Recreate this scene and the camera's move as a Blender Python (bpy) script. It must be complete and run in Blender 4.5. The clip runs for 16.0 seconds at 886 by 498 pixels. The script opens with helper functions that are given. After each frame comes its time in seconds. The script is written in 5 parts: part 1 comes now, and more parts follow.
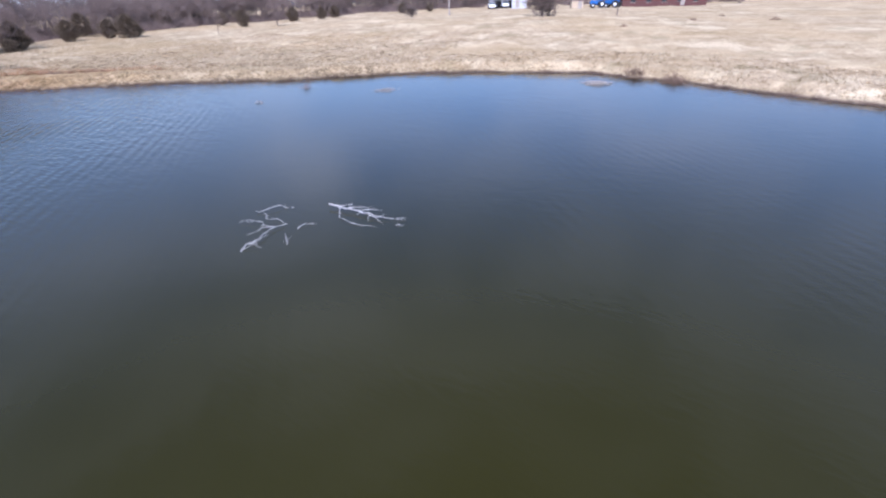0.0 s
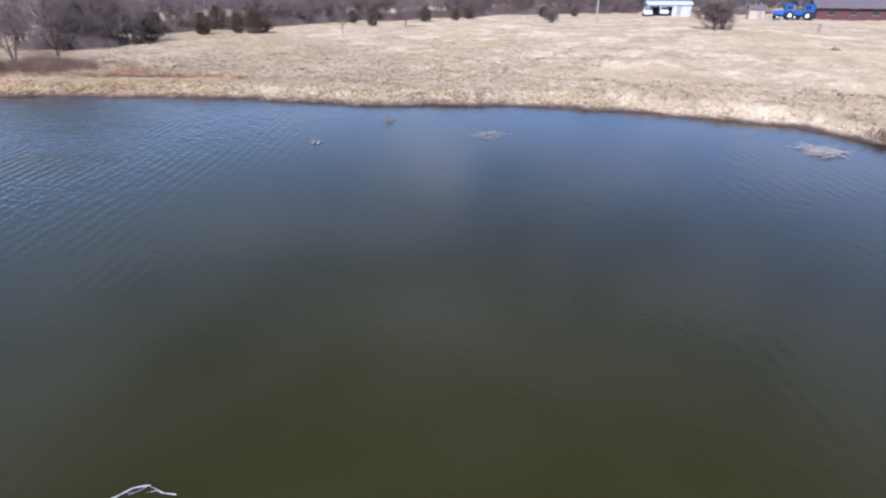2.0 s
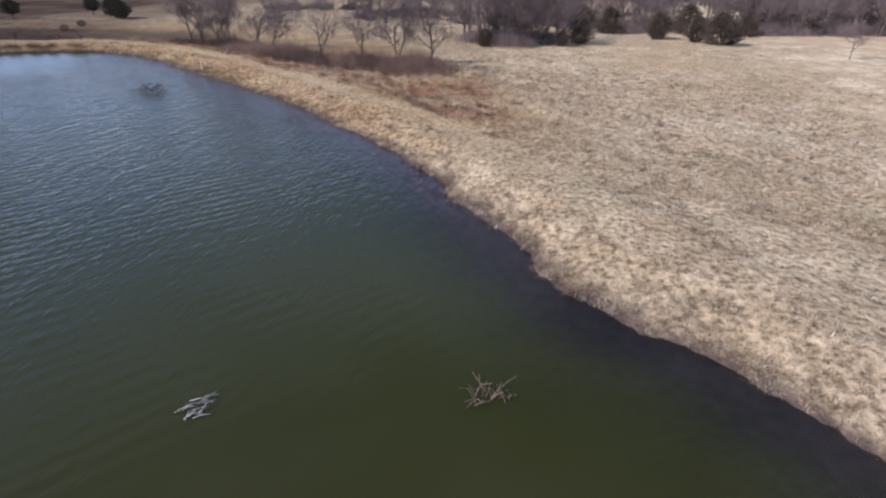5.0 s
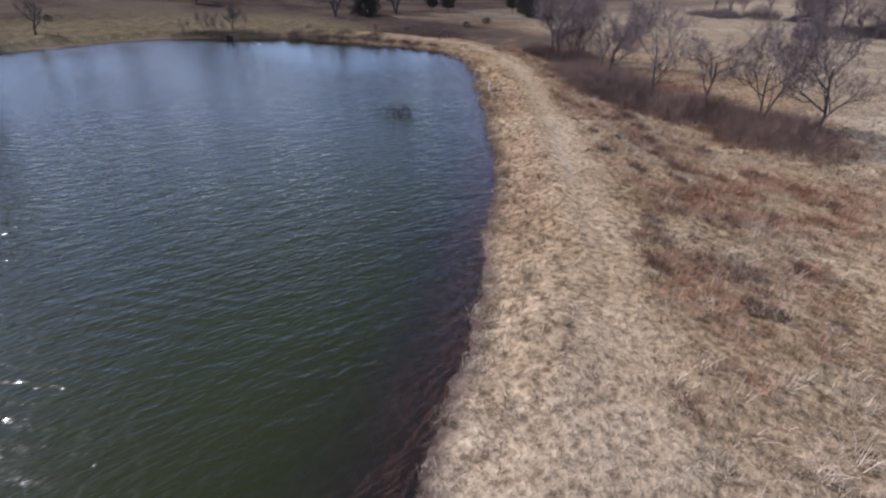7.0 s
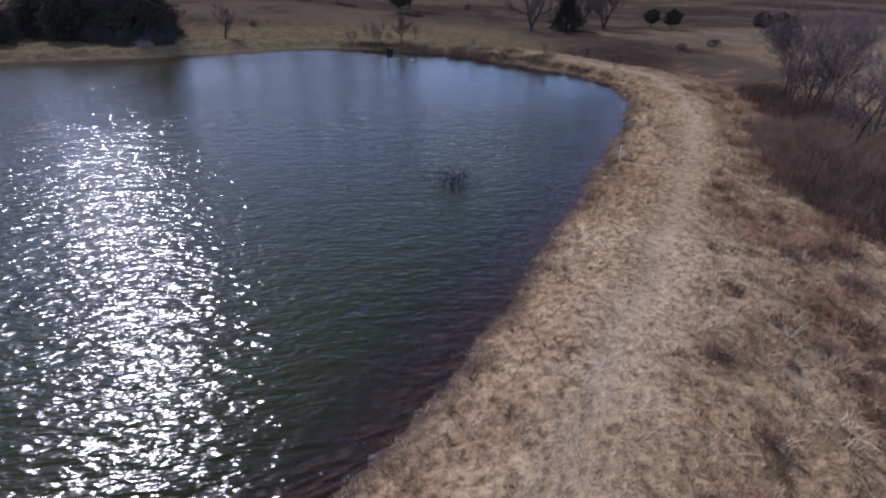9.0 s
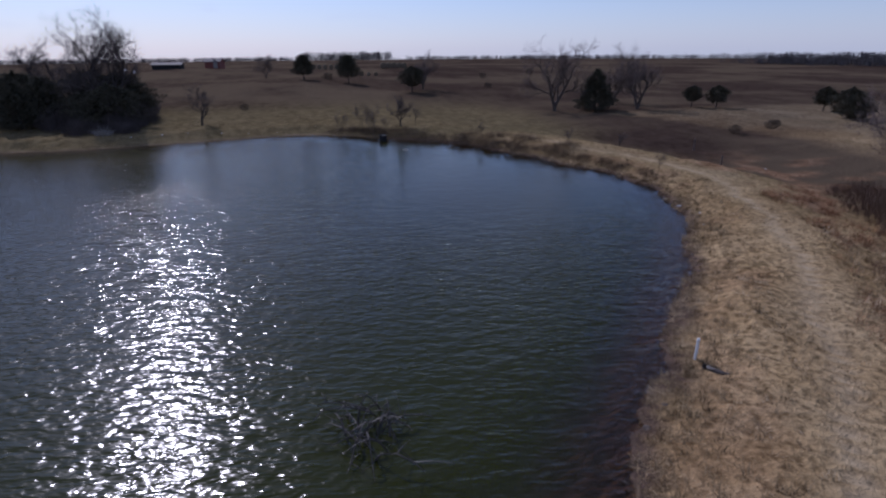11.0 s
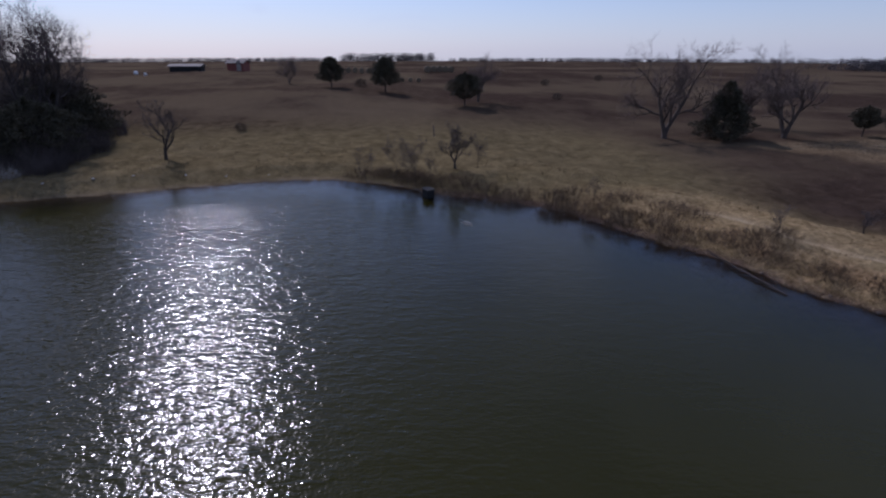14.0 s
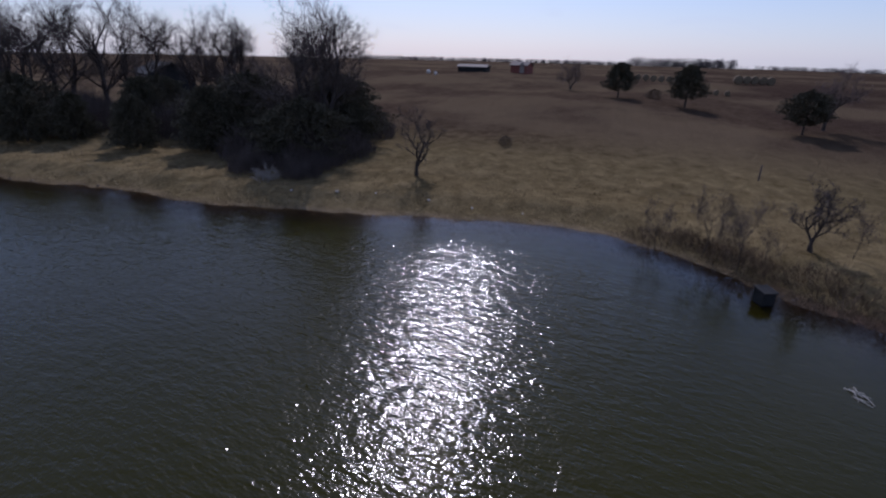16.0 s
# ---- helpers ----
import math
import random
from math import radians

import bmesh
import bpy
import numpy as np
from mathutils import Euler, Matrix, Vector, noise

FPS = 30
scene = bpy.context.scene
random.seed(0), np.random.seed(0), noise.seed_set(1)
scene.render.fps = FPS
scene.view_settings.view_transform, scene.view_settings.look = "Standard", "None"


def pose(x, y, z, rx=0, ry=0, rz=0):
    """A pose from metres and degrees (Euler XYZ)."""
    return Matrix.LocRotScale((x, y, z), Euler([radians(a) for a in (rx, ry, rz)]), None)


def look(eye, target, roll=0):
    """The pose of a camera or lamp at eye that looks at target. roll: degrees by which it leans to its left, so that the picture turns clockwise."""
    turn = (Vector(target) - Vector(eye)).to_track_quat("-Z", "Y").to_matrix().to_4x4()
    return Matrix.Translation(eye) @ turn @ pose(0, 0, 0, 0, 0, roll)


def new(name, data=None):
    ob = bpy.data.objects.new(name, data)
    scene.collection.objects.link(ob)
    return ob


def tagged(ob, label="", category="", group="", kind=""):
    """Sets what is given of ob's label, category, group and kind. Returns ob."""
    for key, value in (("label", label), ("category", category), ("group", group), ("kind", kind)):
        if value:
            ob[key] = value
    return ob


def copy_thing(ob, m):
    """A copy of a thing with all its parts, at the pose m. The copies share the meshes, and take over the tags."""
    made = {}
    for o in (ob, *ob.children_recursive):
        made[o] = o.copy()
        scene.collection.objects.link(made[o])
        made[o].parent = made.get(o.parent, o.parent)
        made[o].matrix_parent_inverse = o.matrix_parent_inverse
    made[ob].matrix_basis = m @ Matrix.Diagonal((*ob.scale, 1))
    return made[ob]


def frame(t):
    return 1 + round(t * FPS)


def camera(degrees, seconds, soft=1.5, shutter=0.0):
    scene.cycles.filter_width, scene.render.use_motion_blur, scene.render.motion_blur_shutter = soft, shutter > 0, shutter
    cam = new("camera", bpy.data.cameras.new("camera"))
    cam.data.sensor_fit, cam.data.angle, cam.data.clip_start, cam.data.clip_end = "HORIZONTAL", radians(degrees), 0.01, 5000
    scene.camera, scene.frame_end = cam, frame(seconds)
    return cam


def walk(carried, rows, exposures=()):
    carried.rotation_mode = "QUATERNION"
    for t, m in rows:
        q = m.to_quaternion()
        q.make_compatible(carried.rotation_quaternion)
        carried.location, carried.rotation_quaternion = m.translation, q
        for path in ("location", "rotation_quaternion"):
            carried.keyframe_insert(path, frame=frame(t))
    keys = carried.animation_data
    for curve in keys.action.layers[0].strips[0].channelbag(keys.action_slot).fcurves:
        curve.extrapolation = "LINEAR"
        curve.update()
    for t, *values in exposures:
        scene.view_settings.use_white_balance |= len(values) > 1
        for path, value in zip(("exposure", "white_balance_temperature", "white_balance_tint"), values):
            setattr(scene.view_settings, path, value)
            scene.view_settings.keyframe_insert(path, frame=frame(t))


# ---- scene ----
cam = camera(80.6, 16.0, soft=2.3)
PATH = [
    (0, (-30.541, -21.864, 6.633), (-28.926, -21.098, 5.736), -1.41),
    (0.5, (-27.685, -20.778, 6.732), (-26.112, -19.928, 5.836), -1.10),
    (1, (-25.007, -19.714, 6.808), (-23.479, -18.783, 5.914), -0.85),
    (1.5, (-22.431, -18.480, 6.828), (-20.962, -17.459, 5.933), -0.47),
    (2, (-19.298, -16.689, 6.841), (-17.910, -15.560, 5.947), 0.08),
    (2.5, (-16.257, -14.418, 7.027), (-15.029, -13.119, 6.129), 0.63),
    (3, (-13.232, -11.881, 7.183), (-12.126, -10.480, 6.283), 1.06),
    (3.2, (-12.081, -10.861, 7.195), (-11.021, -9.425, 6.293), 0.98),
    (5.3, (2.662, -1.005, 7.632), (2.433, 0.748, 6.697), 0.66),
    (5.5, (3.284, 0.734, 7.756), (2.927, 2.462, 6.814), 0.55),
    (6, (4.444, 5.201, 8.023), (3.731, 6.809, 7.070), 0.43),
    (6.5, (5.038, 9.320, 8.077), (4.052, 10.773, 7.121), 0.71),
    (7, (5.254, 13.236, 8.103), (4.002, 14.465, 7.143), 0.91),
    (7.5, (4.905, 16.813, 8.112), (3.524, 17.897, 7.154), 0.72),
    (8, (3.906, 20.286, 8.126), (2.439, 21.254, 7.172), 0.56),
    (8.5, (2.299, 23.475, 8.036), (0.709, 24.233, 7.089), 0.56),
    (9, (0.042, 26.394, 7.927), (-1.624, 26.976, 6.985), 0.58),
    (9.5, (-2.401, 28.828, 7.823), (-4.134, 29.352, 6.972), 0.47),
    (10, (-4.852, 30.799, 7.769), (-6.655, 31.281, 7.049), 0.20),
    (10.2, (-5.834, 31.297, 7.727), (-7.638, 31.780, 7.013), -0.09),
    (12.3, (-18.743, 34.294, 7.665), (-20.521, 34.873, 6.954), -0.31),
    (12.5, (-20.050, 34.484, 7.677), (-21.821, 35.082, 6.965), -0.24),
    (13, (-23.214, 34.859, 7.648), (-24.988, 35.452, 6.939), -0.29),
    (13.5, (-26.431, 35.308, 7.705), (-28.238, 35.792, 6.998), -0.12),
    (14, (-29.554, 35.577, 7.741), (-31.390, 35.943, 7.035), 0.05),
    (14.5, (-32.496, 35.737, 7.814), (-34.360, 35.908, 7.108), 0.42),
    (15, (-35.161, 35.652, 7.842), (-37.032, 35.607, 7.136), 0.74),
    (15.5, (-37.483, 35.143, 7.825), (-39.336, 34.875, 7.121), 1.05),
    (16, (-39.253, 34.580, 7.830), (-41.043, 34.035, 7.122), 1.43),
]
walk(cam, [(t, look(eye, target, roll)) for t, eye, target, roll in PATH],
     exposures=((0, 0.84, 5320, 25), (3.2, 0.83, 5420, 25), (5.3, 0.42, 5700, 24), (7.5, 0.33, 5500, 27), (8.5, 0.14, 5450, 28), (9.0, -0.09, 5400, 29), (10.0, -0.48, 5350, 28), (12.3, -0.68, 5400, 27), (16, -0.62, 5550, 27)))

# ---- world, sun ----
SUN_AZ, SUN_EL = radians(-109.0), radians(39.5)
world = bpy.data.worlds.new("sky")
scene.world = world
world.use_nodes = True
wn = world.node_tree
sky = wn.nodes.new("ShaderNodeTexSky")
sky.sky_type = "NISHITA"
sky.sun_disc = False
sky.sun_elevation = SUN_EL
sky.sun_rotation = SUN_AZ % (2 * math.pi)
sky.air_density, sky.dust_density, sky.ozone_density = 1.0, 0.5, 4.0
background = wn.nodes["Background"]
background.inputs[1].default_value = 0.13
where = wn.nodes.new("ShaderNodeTexCoord")
flat = wn.nodes.new("ShaderNodeMapping")
flat.inputs["Scale"].default_value = (1.3, 2.4, 7.0)
wn.links.new(where.outputs["Generated"], flat.inputs[0])
cirrus = wn.nodes.new("ShaderNodeTexNoise")
cirrus.inputs["Scale"].default_value, cirrus.inputs["Detail"].default_value, cirrus.inputs["Distortion"].default_value = 1.6, 5.0, 0.8
wn.links.new(flat.outputs[0], cirrus.inputs["Vector"])
veil = wn.nodes.new("ShaderNodeMapRange")
for socket, value in zip(("From Min", "From Max", "To Min", "To Max"), (0.38, 0.72, 0.02, 0.58)):
    veil.inputs[socket].default_value = value
wn.links.new(cirrus.outputs["Fac"], veil.inputs["Value"])
sheet = wn.nodes.new("ShaderNodeMix")
sheet.data_type = "RGBA"
sheet.inputs[7].default_value = (6.7, 7.2, 7.75, 1)
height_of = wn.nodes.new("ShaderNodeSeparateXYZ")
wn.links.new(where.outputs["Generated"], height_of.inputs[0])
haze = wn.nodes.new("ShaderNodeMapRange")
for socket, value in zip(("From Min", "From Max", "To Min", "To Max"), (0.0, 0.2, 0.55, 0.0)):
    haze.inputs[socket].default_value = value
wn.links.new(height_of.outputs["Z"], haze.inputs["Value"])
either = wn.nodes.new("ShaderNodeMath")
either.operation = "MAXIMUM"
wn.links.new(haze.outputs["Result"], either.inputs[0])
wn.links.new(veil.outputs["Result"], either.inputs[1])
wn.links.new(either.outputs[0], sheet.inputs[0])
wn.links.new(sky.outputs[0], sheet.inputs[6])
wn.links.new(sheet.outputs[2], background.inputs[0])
sun_data = bpy.data.lights.new("sun", "SUN")
sun_data.energy, sun_data.angle, sun_data.color = 3.6, radians(0.53), (1.0, 0.94, 0.86)
sun_ob = new("sun", sun_data)
sun_dir = Vector((math.sin(SUN_AZ) * math.cos(SUN_EL), math.cos(SUN_AZ) * math.cos(SUN_EL), math.sin(SUN_EL)))
sun_ob.matrix_world = look(sun_dir * 300, (0, 0, 0))

# ---- materials ----


class Nodes:
    """Short calls to build one node material."""

    def __init__(self, name):
        self.material = bpy.data.materials.new(name)
        self.material.use_nodes = True
        self.tree = self.material.node_tree
        self.out = self.tree.nodes["Material Output"]
        self.bsdf = self.tree.nodes["Principled BSDF"]

    def add(self, kind, **values):
        node = self.tree.nodes.new(kind)
        for key, value in values.items():
            node.inputs[key.replace("_", " ")].default_value = value
        return node

    def link(self, a, b):
        self.tree.links.new(a, b)

    def place(self):
        return self.add("ShaderNodeNewGeometry").outputs["Position"]

    def noise(self, scale, detail=4, rough=0.6, stretch=None, distort=0.0):
        vector = self.place()
        if stretch:
            m = self.add("ShaderNodeMapping", Scale=stretch)
            self.link(vector, m.inputs[0])
            vector = m.outputs[0]
        n = self.add("ShaderNodeTexNoise", Scale=scale, Detail=detail, Roughness=rough, Distortion=distort)
        self.link(vector, n.inputs["Vector"])
        return n.outputs["Fac"]

    def ramp(self, fac, stops):
        r = self.tree.nodes.new("ShaderNodeValToRGB")
        while len(r.color_ramp.elements) < len(stops):
            r.color_ramp.elements.new(0.5)
        for e, (at, c) in zip(r.color_ramp.elements, stops):
            e.position = at
            e.color = (*c, 1) if len(c) == 3 else c
        self.link(fac, r.inputs[0])
        return r.outputs[0]

    def mix(self, fac, a, b, how="MIX"):
        m = self.tree.nodes.new("ShaderNodeMix")
        m.data_type, m.blend_type = "RGBA", how
        for value, socket in ((fac, m.inputs[0]), (a, m.inputs[6]), (b, m.inputs[7])):
            if isinstance(value, (tuple, float, int)):
                socket.default_value = value if not isinstance(value, tuple) else (*value, 1)
            else:
                self.link(value, socket)
        return m.outputs[2]

    def math(self, op, a, b=0.0, clamp=False):
        m = self.tree.nodes.new("ShaderNodeMath")
        m.operation, m.use_clamp = op, clamp
        for value, socket in ((a, m.inputs[0]), (b, m.inputs[1])):
            if isinstance(value, (float, int)):
                socket.default_value = value
            else:
                self.link(value, socket)
        return m.outputs[0]

    def attribute(self, name):
        a = self.tree.nodes.new("ShaderNodeAttribute")
        a.attribute_name = name
        return a.outputs["Fac"]

    def bump(self, height, distance, strength=1.0, after=None):
        b = self.add("ShaderNodeBump", Strength=strength, Distance=distance)
        self.link(height, b.inputs["Height"])
        if after is not None:
            self.link(after, b.inputs["Normal"])
        return b.outputs[0]

    def done(self, colour=None, rough=0.8, normal=None, metal=0.0, specular=0.3):
        if colour is not None:
            if isinstance(colour, tuple):
                self.bsdf.inputs["Base Color"].default_value = (*colour, 1)
            else:
                self.link(colour, self.bsdf.inputs["Base Color"])
        self.bsdf.inputs["Roughness"].default_value = rough
        self.bsdf.inputs["Metallic"].default_value = metal
        self.bsdf.inputs["Specular IOR Level"].default_value = specular
        if normal is not None:
            self.link(normal, self.bsdf.inputs["Normal"])
        return self.material


def ground_material():
    n = Nodes("dry_pasture")
    patch = n.noise(0.06, 3, 0.55)
    clump = n.noise(0.9, 5, 0.65, distort=0.6)
    blade = n.noise(9.0, 4, 0.7)
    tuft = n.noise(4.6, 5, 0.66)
    straw = n.ramp(clump, ((0.22, (0.18, 0.13, 0.08)), (0.42, (0.33, 0.255, 0.155)), (0.6, (0.43, 0.34, 0.212)), (0.8, (0.52, 0.425, 0.28))))
    straw = n.mix(n.math("MULTIPLY", n.ramp(n.noise(0.17, 6, 0.7), ((0.5, (0, 0, 0)), (0.58, (1, 1, 1)))), 0.6), straw, (0.56, 0.465, 0.305))
    straw = n.mix(n.ramp(patch, ((0.42, (0, 0, 0)), (0.62, (1, 1, 1)))), straw, n.mix(0.55, straw, (0.37, 0.275, 0.15)))
    straw = n.mix(n.math("MULTIPLY", n.ramp(n.noise(0.22, 4), ((0.56, (0, 0, 0)), (0.68, (1, 1, 1)))), 0.5), straw, (0.21, 0.18, 0.10))
    # Low tuft values are darkened, painting the shade in gaps between tufts.
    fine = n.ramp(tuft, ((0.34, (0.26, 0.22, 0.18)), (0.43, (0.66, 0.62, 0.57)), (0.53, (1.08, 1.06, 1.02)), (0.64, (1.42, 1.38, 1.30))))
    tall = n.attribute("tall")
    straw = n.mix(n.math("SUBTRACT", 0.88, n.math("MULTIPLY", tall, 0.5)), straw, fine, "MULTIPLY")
    pale = n.ramp(n.noise(0.28, 4, 0.6, (1.0, 0.45, 1.0)), ((0.35, (0.98, 0.97, 0.95)), (0.65, (1.24, 1.24, 1.26))))
    straw = n.mix(tall, straw, n.mix(1.0, straw, pale, "MULTIPLY"))
    field = n.ramp(clump, ((0.3, (0.034, 0.023, 0.017)), (0.7, (0.072, 0.050, 0.037))))
    field = n.mix(n.ramp(n.noise(0.035, 4), ((0.44, (0, 0, 0)), (0.56, (1, 1, 1)))), field, (0.10, 0.074, 0.048))
    rust = n.ramp(clump, ((0.3, (0.12, 0.066, 0.036)), (0.5, (0.23, 0.135, 0.078)), (0.7, (0.36, 0.24, 0.15))))
    rust = n.mix(0.7, rust, fine, "MULTIPLY")
    mud = n.ramp(n.noise(2.5, 5), ((0.3, (0.06, 0.041, 0.031)), (0.7, (0.13, 0.088, 0.066))))
    worn_pale = n.ramp(n.noise(1.6, 4), ((0.3, (0.34, 0.255, 0.15)), (0.7, (0.46, 0.36, 0.225))))
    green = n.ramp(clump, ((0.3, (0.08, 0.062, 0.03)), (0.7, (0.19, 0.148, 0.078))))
    straw = n.mix(n.attribute("warm"), straw, n.mix(1.0, straw, (0.84, 0.755, 0.64), "MULTIPLY"))
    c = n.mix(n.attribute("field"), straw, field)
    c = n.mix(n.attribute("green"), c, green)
    c = n.mix(n.attribute("rust"), c, rust)
    c = n.mix(n.attribute("worn_pale"), c, worn_pale)
    c = n.mix(n.attribute("mud"), c, mud)
    c = n.mix(n.attribute("bed"), c, n.ramp(n.noise(3.5, 4), ((0.3, (0.075, 0.057, 0.044)), (0.7, (0.12, 0.091, 0.068)))))
    b = n.bump(clump, 0.22, 0.7)
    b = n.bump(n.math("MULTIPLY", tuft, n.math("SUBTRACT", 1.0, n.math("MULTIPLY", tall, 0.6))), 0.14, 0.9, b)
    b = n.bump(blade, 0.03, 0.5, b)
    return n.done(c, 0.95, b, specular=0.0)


def water_material():
    n = Nodes("pond_water")
    wind = n.tree.nodes.new("ShaderNodeMapping")
    wind.vector_type = "TEXTURE"
    wind.inputs["Rotation"].default_value = (0, 0, radians(168))
    wind.inputs["Scale"].default_value = (0.58, 1.55, 1.0)
    n.link(n.place(), wind.inputs[0])

    def waves(scale, detail, distort):
        w = n.add("ShaderNodeTexNoise", Scale=scale, Detail=detail, Roughness=0.55, Distortion=distort)
        n.link(wind.outputs[0], w.inputs["Vector"])
        return w.outputs["Fac"]

    swell, ripple = waves(1.0, 1, 0.3), waves(3.0, 1, 0.4)
    fine = waves(5.4, 1, 0.3)
    train = n.add("ShaderNodeTexWave", Scale=0.34, Distortion=3.2, Detail=1.5, Detail_Scale=0.9)
    heading = n.tree.nodes.new("ShaderNodeMapping")
    heading.vector_type = "TEXTURE"
    heading.inputs["Rotation"].default_value = (0, 0, radians(128))
    heading.inputs["Scale"].default_value = (0.55, 1.6, 1.0)
    n.link(n.place(), heading.inputs[0])
    n.link(heading.outputs[0], train.inputs["Vector"])
    spell = n.ramp(n.noise(0.16, 2), ((0.40, (0.15, 0.15, 0.15)), (0.62, (1, 1, 1))))
    gust = n.math("MULTIPLY", n.ramp(n.noise(0.05, 2), ((0.35, (0.6, 0.6, 0.6)), (0.62, (1, 1, 1)))), n.attribute("chop"))
    lee = n.attribute("lee")
    h = n.math("ADD", n.math("MULTIPLY", swell, 0.42), n.math("MULTIPLY", ripple, 0.38))
    h = n.math("ADD", h, n.math("MULTIPLY", n.math("MULTIPLY", train.outputs["Fac"], spell), n.math("MULTIPLY", n.attribute("train"), 0.2)))
    h = n.math("MULTIPLY", h, n.math("SUBTRACT", 1.0, n.math("MULTIPLY", lee, 0.45)))
    h = n.math("ADD", h, n.math("MULTIPLY", n.math("MULTIPLY", fine, 0.145), n.math("SUBTRACT", 1.0, n.math("MULTIPLY", lee, 0.3))))
    h = n.math("ADD", h, n.math("MULTIPLY", n.math("MULTIPLY", n.math("ADD", waves(10.5, 0, 0.2), n.noise(13.0, 0, 0.5)), 0.046), lee))
    h = n.math("MULTIPLY", h, gust)
    normal = n.bump(h, 0.185, 1.0)
    silt = n.mix(n.noise(0.09, 3), (0.020, 0.0178, 0.0012), (0.026, 0.0228, 0.002))
    algae = n.mix(n.noise(0.09, 3), (0.017, 0.0205, 0.0015), (0.023, 0.0255, 0.0025))
    murk = n.mix(n.attribute("algae"), silt, algae)
    body = n.add("ShaderNodeBsdfDiffuse", Roughness=0.0)
    n.link(murk, body.inputs["Color"])
    clear = n.add("ShaderNodeBsdfTransparent", Color=(0.92, 0.75, 0.6, 1))
    depth = n.add("ShaderNodeMixShader")
    n.link(n.attribute("murk"), depth.inputs[0])
    n.link(clear.outputs[0], depth.inputs[1])
    n.link(body.outputs[0], depth.inputs[2])
    gloss = n.add("ShaderNodeBsdfGlossy")
    n.link(n.math("SUBTRACT", 0.135, n.math("MULTIPLY", lee, 0.025)), gloss.inputs["Roughness"])
    fresnel = n.add("ShaderNodeFresnel", IOR=1.333)
    n.link(normal, gloss.inputs["Normal"])
    n.link(normal, fresnel.inputs["Normal"])
    top = n.add("ShaderNodeMixShader")
    n.link(fresnel.outputs[0], top.inputs[0])
    n.link(depth.outputs[0], top.inputs[1])
    n.link(gloss.outputs[0], top.inputs[2])
    n.link(top.outputs[0], n.out.inputs["Surface"])
    return n.material


def plain(name, low, high, scale=6.0, rough=0.85, relief=0.01, metal=0.0, stretch=None, island=0.0, specular=0.25):
    """Two close colours by a noise, with relief; island varies separate pieces."""
    n = Nodes(name)
    f = n.noise(scale, 4, 0.6, stretch)
    c = n.ramp(f, ((0.3, low), (0.7, high)))
    if island:
        g = n.add("ShaderNodeNewGeometry")
        tone = n.ramp(g.outputs["Random Per Island"], ((0.0, (1 - island,) * 3), (1.0, (1 + island,) * 3)))
        specular = 0.04
        c = n.mix(1.0, c, tone, "MULTIPLY")
    return n.done(c, rough, n.bump(f, relief, 0.7), metal, specular)


def blade_material(name, stops, patch=None):
    """Dry grass: the tone of each bunch from its attribute, each blade a little apart, patches of another hue."""
    n = Nodes(name)
    c = n.ramp(n.attribute("tone"), stops)
    if patch:
        c = n.mix(n.ramp(n.noise(0.35, 3), ((0.48, (0, 0, 0)), (0.66, (0.65, 0.65, 0.65)))), c, n.mix(1.0, c, patch, "MULTIPLY"))
    c = n.mix(n.attribute("warm"), c, n.mix(1.0, c, (0.91, 0.825, 0.72), "MULTIPLY"))
    g = n.add("ShaderNodeNewGeometry")
    c = n.mix(1.0, c, n.ramp(g.outputs["Random Per Island"], ((0.0, (0.72,) * 3), (1.0, (1.28,) * 3))), "MULTIPLY")
    return n.done(c, 0.85, None, specular=0.05)


MAT_GROUND = ground_material()
MAT_WATER = water_material()
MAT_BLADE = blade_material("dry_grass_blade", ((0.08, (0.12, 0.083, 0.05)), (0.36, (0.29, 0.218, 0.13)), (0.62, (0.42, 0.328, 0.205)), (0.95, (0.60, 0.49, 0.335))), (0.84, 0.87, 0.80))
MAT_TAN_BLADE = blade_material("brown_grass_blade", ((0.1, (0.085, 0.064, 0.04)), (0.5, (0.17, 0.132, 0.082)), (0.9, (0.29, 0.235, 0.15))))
MAT_RUST_BLADE = blade_material("russet_grass_blade", ((0.1, (0.14, 0.066, 0.038)), (0.5, (0.30, 0.165, 0.095)), (0.9, (0.48, 0.33, 0.205))))
MAT_BARK = plain("grey_bark", (0.09, 0.068, 0.055), (0.20, 0.155, 0.13), 9.0, 0.9, 0.01, stretch=(1, 1, 0.25))
MAT_BROWN_BARK = plain("brown_bark", (0.055, 0.042, 0.034), (0.125, 0.098, 0.08), 9.0, 0.9, 0.01, stretch=(1, 1, 0.25))
MAT_TWIG = plain("grey_twig", (0.12, 0.09, 0.078), (0.215, 0.165, 0.145), 1.2, 0.9, 0.002, island=0.3)
MAT_DARK_BARK = plain("dark_bark", (0.035, 0.028, 0.025), (0.085, 0.068, 0.06), 9.0, 0.9, 0.01, stretch=(1, 1, 0.25))
MAT_DARK_TWIG = plain("dark_twig", (0.07, 0.056, 0.05), (0.14, 0.115, 0.105), 1.2, 0.9, 0.002, island=0.3)
# Greyed so that the colour itself carries the haze of distance.
MAT_FAR = plain("hazed_far_woodland", (0.06, 0.055, 0.055), (0.10, 0.09, 0.09), 0.3, 0.9, 0.01)
MAT_REED = plain("dry_shoots", (0.085, 0.06, 0.04), (0.20, 0.145, 0.095), 0.8, 0.9, 0.002, island=0.5)
MAT_BRUSH = plain("russet_brush", (0.12, 0.078, 0.055), (0.25, 0.17, 0.122), 0.8, 0.9, 0.002, island=0.4)
